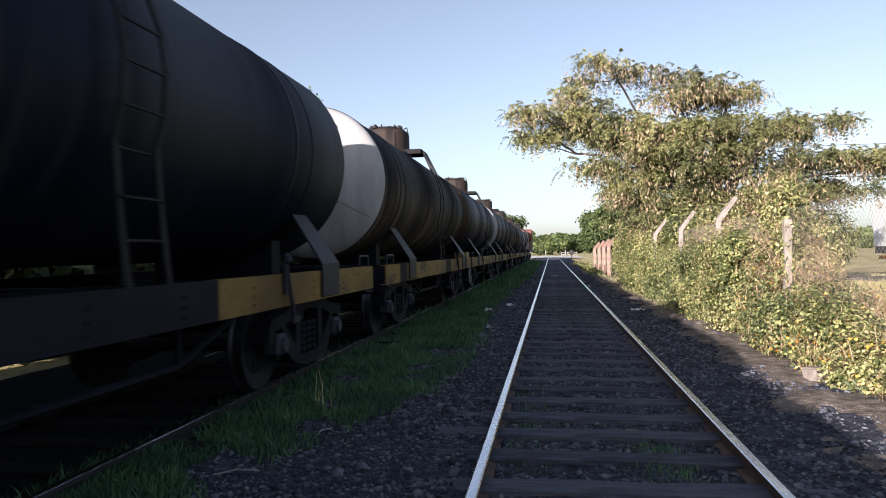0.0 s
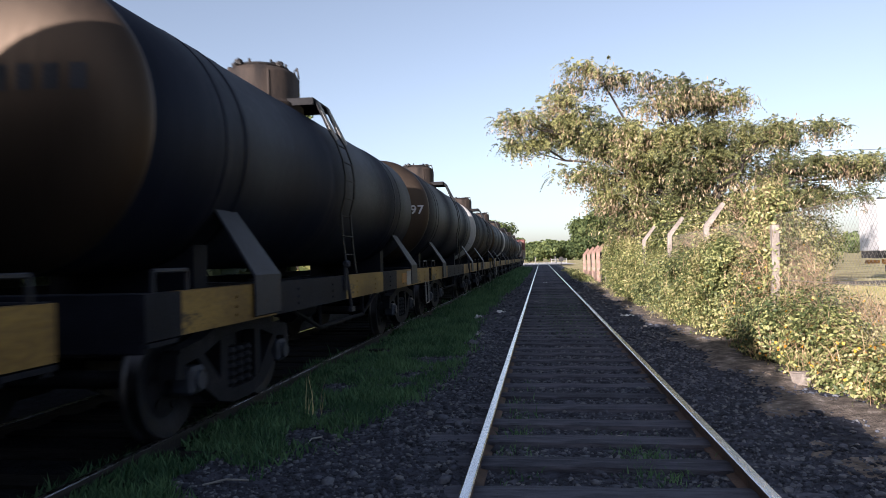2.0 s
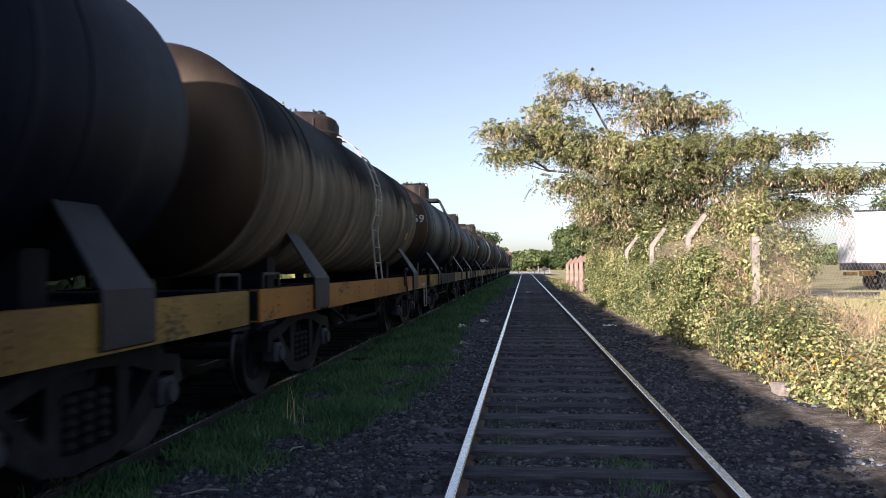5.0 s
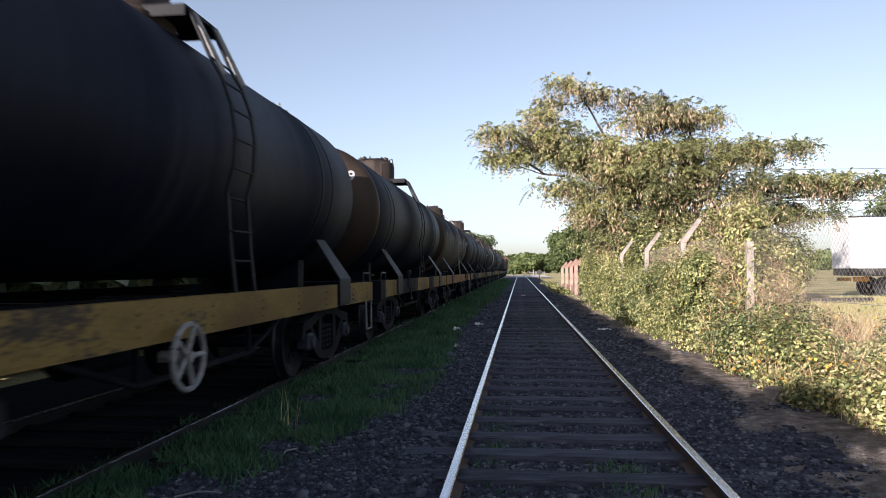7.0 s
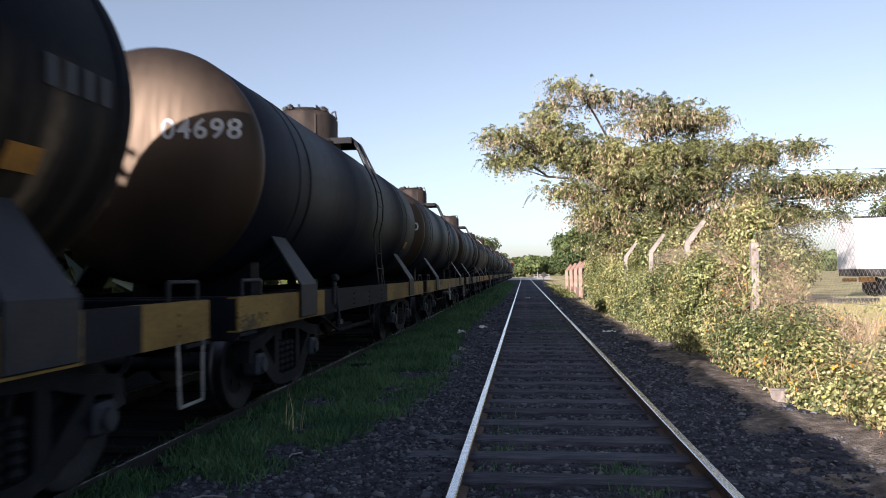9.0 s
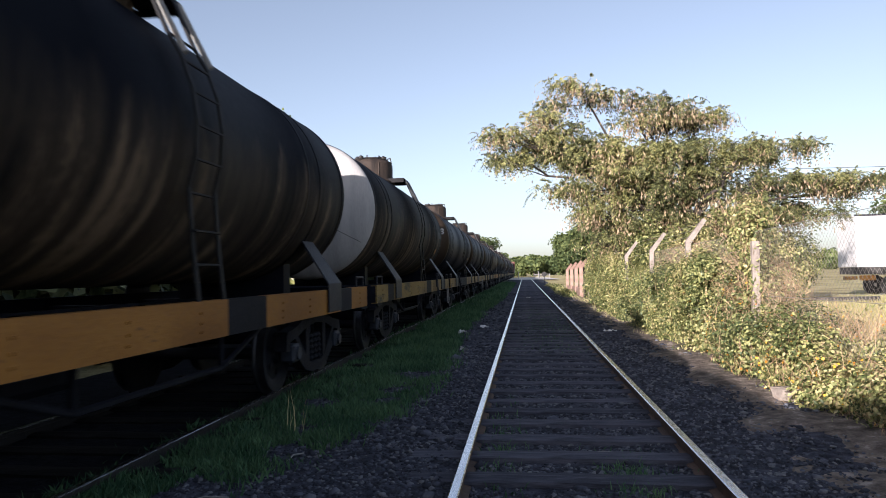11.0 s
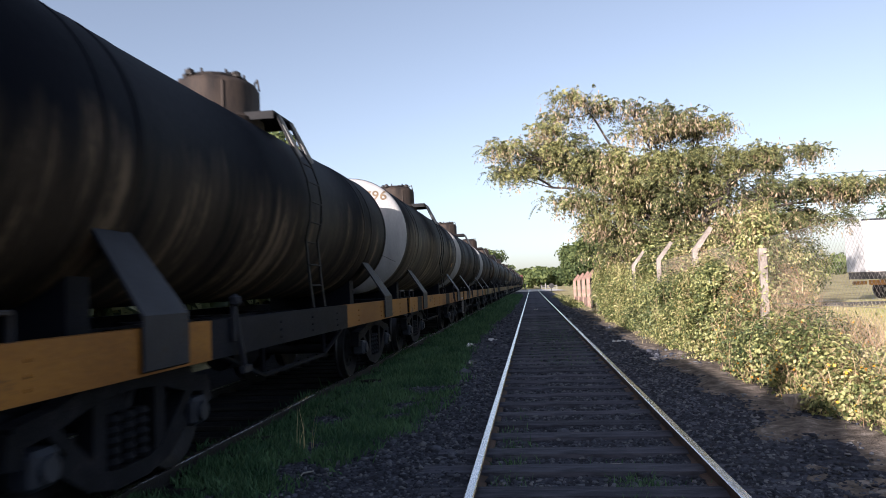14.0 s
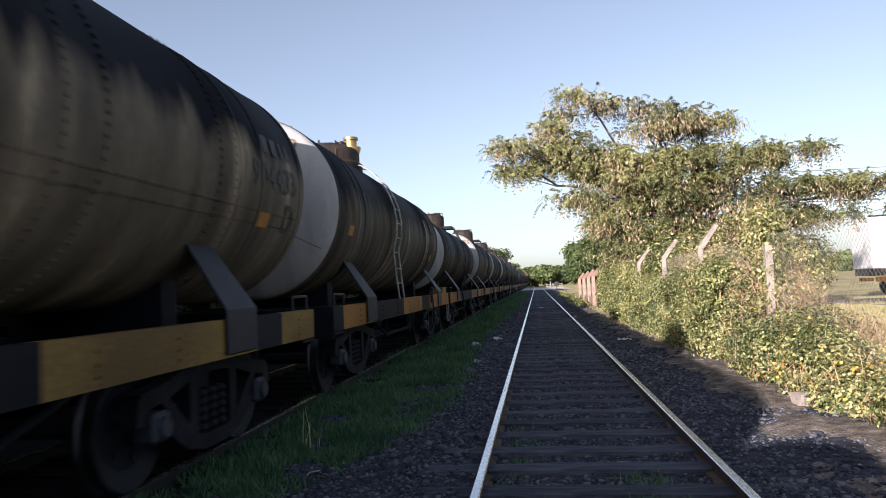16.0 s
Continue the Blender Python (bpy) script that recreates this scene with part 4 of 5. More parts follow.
TRAIN = []
BL = "black oil-stained tank wagon with rusty dome on yellow-sided frame"
WH = "dark tank wagon with white-painted end on yellow-sided frame"
GR = "dirty grey tank wagon with black stencilled number on yellow-sided frame"
SPEC = [
    dict(k=-6, paint=M_BLACK, rear=M_WHITE, sills=1, label=WH),
    dict(k=-5, paint=M_BLACK, rear=M_HEAD, sills=0, label=BL),
    dict(k=-4, paint=M_BROWN, rear=M_HEAD, sills=2, label=BL),
    dict(k=-3, paint=M_BLACK, rear=M_WHITE, sills=0, label=WH),
    dict(k=-2, paint=M_BLACK, rear=M_HEAD, rear_text="S", sills=2, label=BL),
    dict(k=-1, back=-0.2, paint=M_BROWN, rear=M_WHITE, rear_text="83", sills=0, extras=("boxes",), label=WH),
    dict(k=0, paint=M_BLACK, rear=M_HEAD, rear_text="910497", sills=3, label=BL),
    dict(k=1, back=-0.2, big=0.93, dome_back=0.55, paint=M_BLACK, rear=M_HEAD, rear_text="", sills=1, extras=("patches",), label=BL),
    dict(k=2, paint=M_BLACK, rear=M_HEAD, rear_text="12469", sills=3, label=BL),
    dict(k=3, back=0.1, dome_back=0.25, paint=M_GREYBARE, rear=M_HEAD, flank_text="904086", style="low", sills=2, sill_paint=M_ORANGE, pale_ladder=True, label=GR),
    dict(k=4, back=-0.25, paint=M_BLACK, rear=M_HEAD, rear_text="3559", sills=1, label=BL),
    dict(k=5, back=-0.15, paint=M_BLACK, rear=M_HEAD, rear_text="910430", sills=2, label=BL),
    dict(k=6, tank_fwd=0.45, dome_back=-0.45, paint=M_BLACK, rear=M_HEAD, rear_text="04698", sills=3, label=BL),
    dict(k=7, back=-0.05, paint=M_BROWN, rear=M_WHITE, sills=0, label=GR),
    dict(k=8, back=0.08, paint=M_BROWN, rear=M_WHITE_OIL, rear_text="3602", sills=0, sill_paint=M_ORANGE, label=WH),
    dict(k=9, back=-0.05, big=1.012, paint=M_GREY, rear=M_WHITE, rear_text="9796", flank_text="909796", sills=0, sill_paint=M_ORANGE, label=WH),
    dict(k=10, back=-0.36, big=0.93, paint=M_BROWN, rear=M_WHITE_OIL, sills=3, sill_paint=M_ORANGE, label=WH),
    dict(k=11, back=-0.5, tank_fwd=0.28, tank_len=0.95, big=1.015, dome_back=1.4, paint=M_GREY, rear=M_WHITE, rear_text="8079", flank_text="908079", style="low", sills=1, sill_paint=M_ORANGE, pale_ladder=True, extras=("valve", "flanktag", "boxes"), label=WH),
    dict(k=12, back=-0.35, big=1.02, tank_fwd=1.0, paint=M_GREYBARE, rear=M_WHITE, flank_text="904433", sills=0, extras=("rivets",), label="grey riveted tank wagon with faded black stencilled number"),
    dict(k=13, paint=M_BLACK, rear=M_HEAD, sills=1, label=BL),
]
for spec in SPEC:
    TRAIN.append((wagon(**spec), START - PITCH * spec["k"] - spec.get("back", 0.0)))


def locomotive():
    """Hood diesel at the head of the train, its long hood towards the wagons."""
    l = thing("locomotive", "dark red diesel locomotive with white sill stripes", "locomotive")
    bm = box(bmesh.new(), -1.35, 1.35, -8.2, 8.2, 1.15, 1.45)
    part("frame", bm, M_SILLBLACK, l)
    part("hood", box(bmesh.new(), -0.9, 0.9, -7.4, 4.0, 1.45, 3.95, 0.15), M_RED, l)
    part("cab", box(bmesh.new(), -1.4, 1.4, 4.0, 6.4, 1.45, 4.25, 0.18), M_RED, l)
    part("nose", box(bmesh.new(), -0.9, 0.9, 6.4, 7.6, 1.45, 3.0, 0.12), M_RED, l)
    for y in (4.6, 5.7):
        part("window", box(bmesh.new(), 1.37, 1.415, y - 0.35, y + 0.35, 2.9, 3.6), M_GLASS, l)
    for i in range(8):
        y = -7.4 + i * 2.1
        part("sill_stripe", box(bmesh.new(), 1.352, 1.362, y - 0.5, y + 0.5, 1.18, 1.42), M_PALE, l, "white painted stripe")
    for i in range(9):
        y = -8 + i * 2.0
        part("stanchion", tube(bmesh.new(), (1.3, y, 1.45), (1.3, y, 2.45), 0.02), M_PALE, l)
    part("handrail", tube(bmesh.new(), (1.3, -8, 2.45), (1.3, 4, 2.45), 0.02), M_PALE, l)
    part("fuel_tank", box(bmesh.new(), -1.2, 1.2, -1.8, 1.8, 0.35, 1.15, 0.15), M_SILLBLACK, l)
    part("exhaust", box(bmesh.new(), -0.3, 0.3, -1.0, 0.4, 3.95, 4.3, 0.05), M_DARKSTEEL, l)
    for i in range(4):
        part("radiator_fan", lathe(bmesh.new(), [(0, 3.9), (0.5, 3.9), (0.5, 4.1), (0, 4.1)], 16, "z", (0, -6.5 + i * 1.2, 0)), M_DARKSTEEL, l)
    for s in (-1, 1):
        bg = part("bogie", box(bmesh.new(), -1.15, 1.15, s * 5 - 1.9, s * 5 + 1.9, 0.5, 0.9, 0.05), M_BOGIE, l)
        for y in (-1.5, 0, 1.5):
            ws = part("wheelset", wheelset(), M_WHEEL, bg)
            ws.data.materials.append(M_TREAD)
            ws.location = (0, s * 5 + y, 0.46)
    return l


TRAIN.append((locomotive(), START + PITCH * 6 + 14.55))


def motions():
    """The train rolls away along its track at a steady pace, its wheels turning with it."""
    for w, u in TRAIN:
        walk(w, [(t, pose(TRACK_X, u + SPEED * t, 0)) for t in (0.0, 4.0, 8.0, 12.0, 16.0)])
    turn = math.degrees(SPEED / 0.46)
    steps = 240
    for ws in WHEELS:
        x, y, z = ws.location
        walk(ws, [(16.0 * i / steps, pose(x, y, z, -turn * 16.0 * i / steps)) for i in range(steps + 1)])


# ---- fence ----
FENCE_X = 2.95
POST_Y = [10.7, 14.6, 18.8, 23.1, 27.4, 31.7, 36.0]


def fence_post(y, h, arm, lean=0.0, material=None, w=0.055):
    p = thing("fence_post", "weathered concrete fence post with a slanted arm" if arm else "weathered concrete fence post", "fence post", pose(FENCE_X + 0.04 - 0.0042 * y, y, -0.15 + fall(y), 0, lean, 0), group="concrete fence posts")
    m = material or M_CONCRETE
    part("shaft", box(bmesh.new(), -w, w, -w, w, 0, h, 0.012), m, p)
    if arm:
        bm = bmesh.new()
        a, b = Vector((-0.02, 0, h - 0.06)), Vector((0.34, 0, h + 0.42))
        d = (b - a).normalized()
        n = Vector((-d.z, 0, d.x))
        vs = []
        for q, t in ((a, w), (b, w * 0.75)):
            for sn in (-1, 1):
                for sy in (-1, 1):
                    vs.append(bm.verts.new(q + n * sn * t + Vector((0, sy * t, 0))))
        for f in ((0, 1, 3, 2), (4, 6, 7, 5), (0, 4, 5, 1), (2, 3, 7, 6), (0, 2, 6, 4), (1, 5, 7, 3)):
            bm.faces.new([vs[i] for i in f])
        part("arm", bm, m, p)
    return p


for i, y in enumerate(POST_Y):
    fence_post(y, 2.22 if i else 2.0, i > 0, (0.8, -0.6, 0.5, 0, -0.5, 0.4, 0)[i])
for y in (40.5, 44.0, 48.0, 52.5):
    fence_post(y, 2.15, True, 0, M_REDCONC, 0.10)
w = thing("concrete_wall", "reddish concrete panel wall between posts", "wall", pose(FENCE_X + 0.04, 0, -0.124, -0.6, 0, 0.24), kind="structure")
for y in (41.5, 44.5, 47.5, 50.5):
    for z in (0.0, 0.5):
        part("panel", box(bmesh.new(), -0.03, 0.03, y + 0.02, y + 2.95, z + 0.01, z + 0.49, 0.008), M_REDCONC, w)


def chain_link(y0, y1, z0, z1, pitch):
    """Diamond wire mesh, woven from flat zigzag strands."""
    vs, fs = [], []
    t = 0.0013
    n = int((y1 - y0 + (z1 - z0)) / pitch)

    def strand(ya, za, yb, zb):
        d = np.array([0, yb - ya, zb - za])
        m = np.cross(d / np.linalg.norm(d), [1, 0, 0]) * t
        k = len(vs)
        for y, z in ((ya, za), (yb, zb)):
            for s in (-1, 1):
                vs.append((0.0, y + s * m[1], z + s * m[2]))
                vs.append((t * 1.6, y + s * m[1] * 0.1, z + s * m[2] * 0.1))
        fs.extend([(k, k + 4, k + 5, k + 1), (k + 1, k + 5, k + 7, k + 3), (k + 2, k + 6, k + 4, k)])
    H = z1 - z0
    for i in range(-int(H / pitch) - 1, int((y1 - y0) / pitch) + 2):
        for s in (0, 1):
            a = y0 + i * pitch
            ya, yb = (a, a + H) if s == 0 else (a + H, a)
            za, zb = z0, z1
            # clip at the ends
            if s == 0:
                if ya < y0: za, ya = z0 + (y0 - ya), y0
                if yb > y1: zb, yb = z1 - (yb - y1), y1
                if za >= zb: continue
            else:
                if ya > y1: za, ya = z0 + (ya - y1), y1
                if yb < y0: zb, yb = z1 - (y0 - yb), y0
                if za >= zb: continue
            strand(ya, za, yb, zb)
    return raw_mesh("wire_mesh", np.array(vs), np.array(fs))


f = thing("wire_fence", "rusty chain-link fence stretched between concrete posts", "fence", pose(FENCE_X + 0.125, 0, -0.124, -0.6, 0, 0.24))
link_mesh("wire_mesh", chain_link(3.0, 19.0, 0.1, 2.15, 0.085), M_WIRE, f)
for z in (0.3, 1.2, 2.15):
    part("tension_wire", tube(bmesh.new(), (0, 3.0, z), (0, 36, z), 0.004, n=5), M_WIRE, f)
for k in range(3):
    part("barbed_wire", tube(bmesh.new(), (0.02 + 0.11 * k, 14.6, 2.32 + 0.14 * k), (0.02 + 0.11 * k, 36, 2.32 + 0.14 * k), 0.004, n=5), M_WIRE, f)


# ---- bushes along the fence ----
def bush(blobs, n, size, material, label, stems=12, berries=0, twigs=0, shell=0.6, seed=1, name="bush"):
    g = np.random.default_rng(seed)
    b = thing(name, label, "bush", pose(0.04, 0, 0.026, -0.6, 0, 0.24) if name != "hedge" else pose(0, 0, 0))
    p, nr, k = blob_points(blobs, n, g, shell)
    p += np.array([[0.12 * noise.noise(Vector(q) * 1.7), 0.12 * noise.noise(Vector(q) * 1.7 + Vector((9, 0, 0))), 0.22 * noise.noise(Vector(q) * 1.3 + Vector((0, 5, 0)))] for q in p])
    keep = (p[:, 2] > -0.07) & (np.array([noise.noise(Vector(q) * 2.1) for q in p]) > -0.28)
    p, nr = p[keep], nr[keep]
    link_mesh("foliage", leaves_mesh("foliage", p, nr + [0, 0, 0.4], size, g), material, b)
    bm = bmesh.new()
    for i in range(stems):
        x, y, z, rx, ry, rz = blobs[i % len(blobs)]
        a = Vector((x + g.uniform(-0.3, 0.3) * rx, y + g.uniform(-0.4, 0.4) * ry, -0.18))
        c = Vector((x + g.uniform(-0.7, 0.7) * rx, y + g.uniform(-0.7, 0.7) * ry, z + g.uniform(0.1, 0.7) * rz))
        m = (a + c) / 2 + Vector((g.uniform(-.1, .1), g.uniform(-.1, .1), 0.1))
        tube(bm, a, m, 0.014, 0.01, 5)
        tube(bm, m, c, 0.01, 0.004, 5)
    tagged(part("stem_tangle", bm, M_TWIG, b), kind="stuff")
    if berries:
        q, nq, k = blob_points(blobs, berries, g, 0.9)
        q = q[q[:, 2] > -0.05]
        tagged(link_mesh("flower_scatter", leaves_mesh("flower_scatter", q, nq[:len(q)], 0.034, g, 1.0), M_FLOWER, b, "small orange and yellow flower heads"), kind="stuff")
    if twigs:
        q, nq, k = blob_points(blobs, twigs, g, 0.75)
        q = q[q[:, 2] > -0.1]
        link_mesh("twig_tangle", blades_mesh("twig_tangle", q - [0, 0, 0.1], np.full(len(q), 0.38), 0.003, g, 0.8), M_TWIG, b, "dry brown twigs")["kind"] = "stuff"
    return b


LANT = "lantana bush with small green leaves and orange flowers"
BRAM = "sprawling green bramble bush growing over the fence"
DRY = "bush of dry brown twigs and sparse leaves by the fence"
bush([(3.2, 6.6, 0.20, .75, .8, .52), (3.9, 7.4, 0.25, .8, .9, .48), (3.1, 5.2, 0.15, .7, .7, .5), (4.4, 6.3, 0.2, .8, .9, .5), (4.0, 4.8, 0.2, .8, .8, .55), (2.85, 6.3, 0.0, .36, .5, .36), (2.9, 5.6, -0.02, .4, .45, .34)], 40000, 0.0325, M_LEAF, LANT, 20, 420, 2600, seed=11)
bush([(2.85, 8.6, 0.22, .52, .7, .50), (3.2, 9.4, 0.38, .6, .7, .6), (3.9, 9.0, 0.35, .7, .8, .5), (2.75, 7.8, 0.12, .38, .45, .38)], 30000, 0.0325, M_LEAF, LANT, 18, 360, 2000, seed=12)
bush([(2.8, 10.8, 0.35, .50, .8, .65), (3.1, 11.4, 0.7, .55, .9, .75), (2.7, 9.9, 0.2, .4, .5, .48)], 24000, 0.034, M_LEAFDARK, LANT, 14, 240, 1200, seed=13)
bush([(3.3, 10.9, 0.75, .45, .8, .7), (3.4, 11.6, 1.0, .5, .8, .75), (3.7, 9.6, 0.4, .5, .6, .5), (3.3, 12.4, 1.1, .4, .7, .65)], 5200, 0.034, M_LEAF, DRY, 40, 60, 7500, seed=14)
bush([(2.75, 12.9, 0.5, .55, .8, .8), (2.9, 13.5, 1.0, .55, .9, .85), (2.85, 12.9, 1.4, .4, .5, .5), (2.95, 14.2, 1.25, .45, .8, .6), (2.7, 14.8, 0.4, .5, .8, .65), (3.0, 15.3, 1.1, .45, .7, .6)], 40000, 0.036, M_LEAF, BRAM, 18, 60, 300, seed=15)
bush([(2.75, 16.2, 0.4, .5, .9, .65), (2.95, 17.0, 0.95, .5, 1.2, .75), (2.65, 18.2, 0.35, .45, .8, .6), (2.85, 19.4, 0.95, .5, 1.2, .75), (2.6, 20.6, .3, .4, .8, .55)], 31000, 0.040, M_LEAFDARK, BRAM, 14, 0, 300, seed=16)
bush([(2.75, 21.8, 0.5, .55, 1.0, .8), (2.95, 23.5, 0.9, .6, 1.2, 1.0), (2.7, 25.2, 0.6, .55, 1.0, .9), (2.9, 26.6, 1.2, .6, 1.1, 1.1)], 36000, 0.043, M_LEAF, BRAM, 12, 0, 200, seed=17)
bush([(2.9, 28.5, 1.1, .7, 1.4, 1.4), (3.1, 30.5, 1.6, .8, 1.5, 1.5), (3.1, 33.0, 1.2, .7, 1.6, 1.4), (3.6, 35.5, 1.5, .8, 1.6, 1.6), (3.9, 38.5, 1.3, .8, 1.5, 1.5)], 40000, 0.052, M_LEAF, BRAM, 12, 0, 0, seed=18)
bush([(4.2, 26.0, 2.0, 1.1, 1.6, 1.5), (5.4, 25.6, 1.9, 1.2, 1.5, 1.4), (3.6, 30, 2.4, 1.3, 2.0, 1.7), (5.6, 33, 2.2, 1.5, 2.0, 1.8), (4.0, 24.0, 1.6, 0.9, 1.4, 1.2)], 38000, 0.065, M_LEAF, "tall leafy shrub behind the wire fence", 14, 0, 0, seed=19)
bush([(2.3, 41, 0.3, .5, 2, .5), (2.2, 46, 0.3, .5, 2.5, .5), (2.3, 52, 0.3, .5, 3, .5), (2.5, 60, .3, .6, 4, .6), (2.4, 70, .3, .6, 5, .6)], 9000, 0.09, M_LEAF, "low green scrub at the foot of a wall", 10, 0, 0, seed=20)
bush([(9.05, 27.0, 1.55, 1.1, 1.2, 1.35), (9.9, 28.2, 1.9, 1.1, 1.3, 1.2), (8.2, 28.0, 1.2, 1.0, 1.2, 1.2)], 15000, 0.075, M_LEAF, "small leafy tree with thin trunk in the field", 10, 0, 1500, seed=21)

bush([(3.05, 10.9, 2.0, .32, .35, .45), (3.1, 11.3, 2.35, .35, .45, .3), (2.98, 10.8, 1.3, .2, .22, .6), (3.3, 11.8, 2.0, .4, .5, .4)], 5200, 0.04, M_LEAF, "yellow-green vine climbing over a fence post", 10, 0, 500, seed=22, name="vine")
bush([(3.4, 14.5, 1.5, .5, .8, .6), (3.6, 16.5, 1.6, .5, 1.0, .6), (3.5, 18.5, 1.5, .5, 1.2, .7), (3.7, 12.8, 1.2, .5, .8, .6)], 9000, 0.045, M_LEAF, "tangled bush of thin stems behind the fence", 20, 0, 3500, seed=23)

# grass in the field and along the ballast edge
n = 150000
x = 3.2 + 14 * rng.uniform(0, 1, n) ** 1.1
y = 4 + 32 * rng.uniform(0, 1, n) ** 1.2
z = np.array([ground_z(a, b) for a, b in zip(x, y)])
tagged(link_mesh("field_grass", blades_mesh("field_grass", np.stack([x, y, z], 1), 0.28 * np.ones(n), 0.009, rng, 0.45), M_STRAW), "tall dry yellow grass in the field", "grass", kind="stuff")
n = 2600
y = 16 + 45 * rng.uniform(0, 1, n) ** 1.5
x = 2.38 + rng.normal(0, 0.16, n)
tagged(link_mesh("verge_grass", blades_mesh("verge_grass", np.stack([x, y, np.full(n, -0.15)], 1), 0.16 * np.ones(n) * (1 + y / 60), 0.006, rng, 0.5), M_STRAW), "dry grass along the edge of the gravel", "grass", kind="stuff")


# unseen rank hedge added beyond the train's track to block low sun, with a gap
hedge = [(-8.5 + 0.3 * math.sin(i * 1.7), -22 + i * 1.5, 2.2 + 0.15 * math.sin(i * 2.3), 0.85, 1.3, 2.95 + 0.2 * math.sin(i * 1.1)) for i in range(60) if not 21.0 < -22 + i * 1.5 < 24.0]
bush(hedge, 62000, 0.34, M_LEAFDARK, "unseen rank dark green hedge, added beyond the train to block low sun", 44, 0, 0, seed=24, name="hedge")

# ---- trees ----
def branch(bm, a, b, r0, r1, g, segs=4, wob=0.12):
    pts = [a]
    for i in range(1, segs + 1):
        t = i / segs
        q = a.lerp(b, t) + Vector((g.normal(0, wob), g.normal(0, wob), g.normal(0, wob) + 0.25 * wob)) * (1 if i < segs else 0)
        pts.append(q)
    for i in range(segs):
        tube(bm, pts[i], pts[i + 1], r0 + (r1 - r0) * i / segs, r0 + (r1 - r0) * (i + 1) / segs, 7, caps=False)
    return pts


def fronds_mesh(name, pos, out, length, size, g, pairs=7):
    """Drooping feather leaves: a row of paired leaflets on an arching stalk."""
    n = len(pos)
    d0 = unit(out * [1, 1, 0.25] + g.normal(0, 0.45, (n, 3)))
    L = length * g.uniform(0.6, 1.3, n)
    vs = []
    for i in range(pairs):
        t = (i + 0.5) / pairs
        c = pos + d0 * (L * t)[:, None] + np.stack([np.zeros(n), np.zeros(n), -L * 0.6 * t * t], 1)
        tan = unit(d0 - [0, 0, 1] * np.full((n, 1), 1.5 * t))
        side = unit(np.cross(tan, g.normal(0, 0.25, (n, 3)) + [0, 0, 1]))
        s = size * (1.15 - 0.6 * t)
        for sg in (-1, 1):
            tip = c + side * sg * s + [0, 0, -0.55 * s] + tan * 0.3 * s
            h = tan * size * 0.27
            vs.append(np.stack([c - h, c + h, tip + h * 0.5, tip - h * 0.8], 1))
    v = np.concatenate(vs, 0)
    f = (np.arange(len(v))[:, None] * 4 + np.arange(4))
    return raw_mesh(name, v.reshape(-1, 3), f)


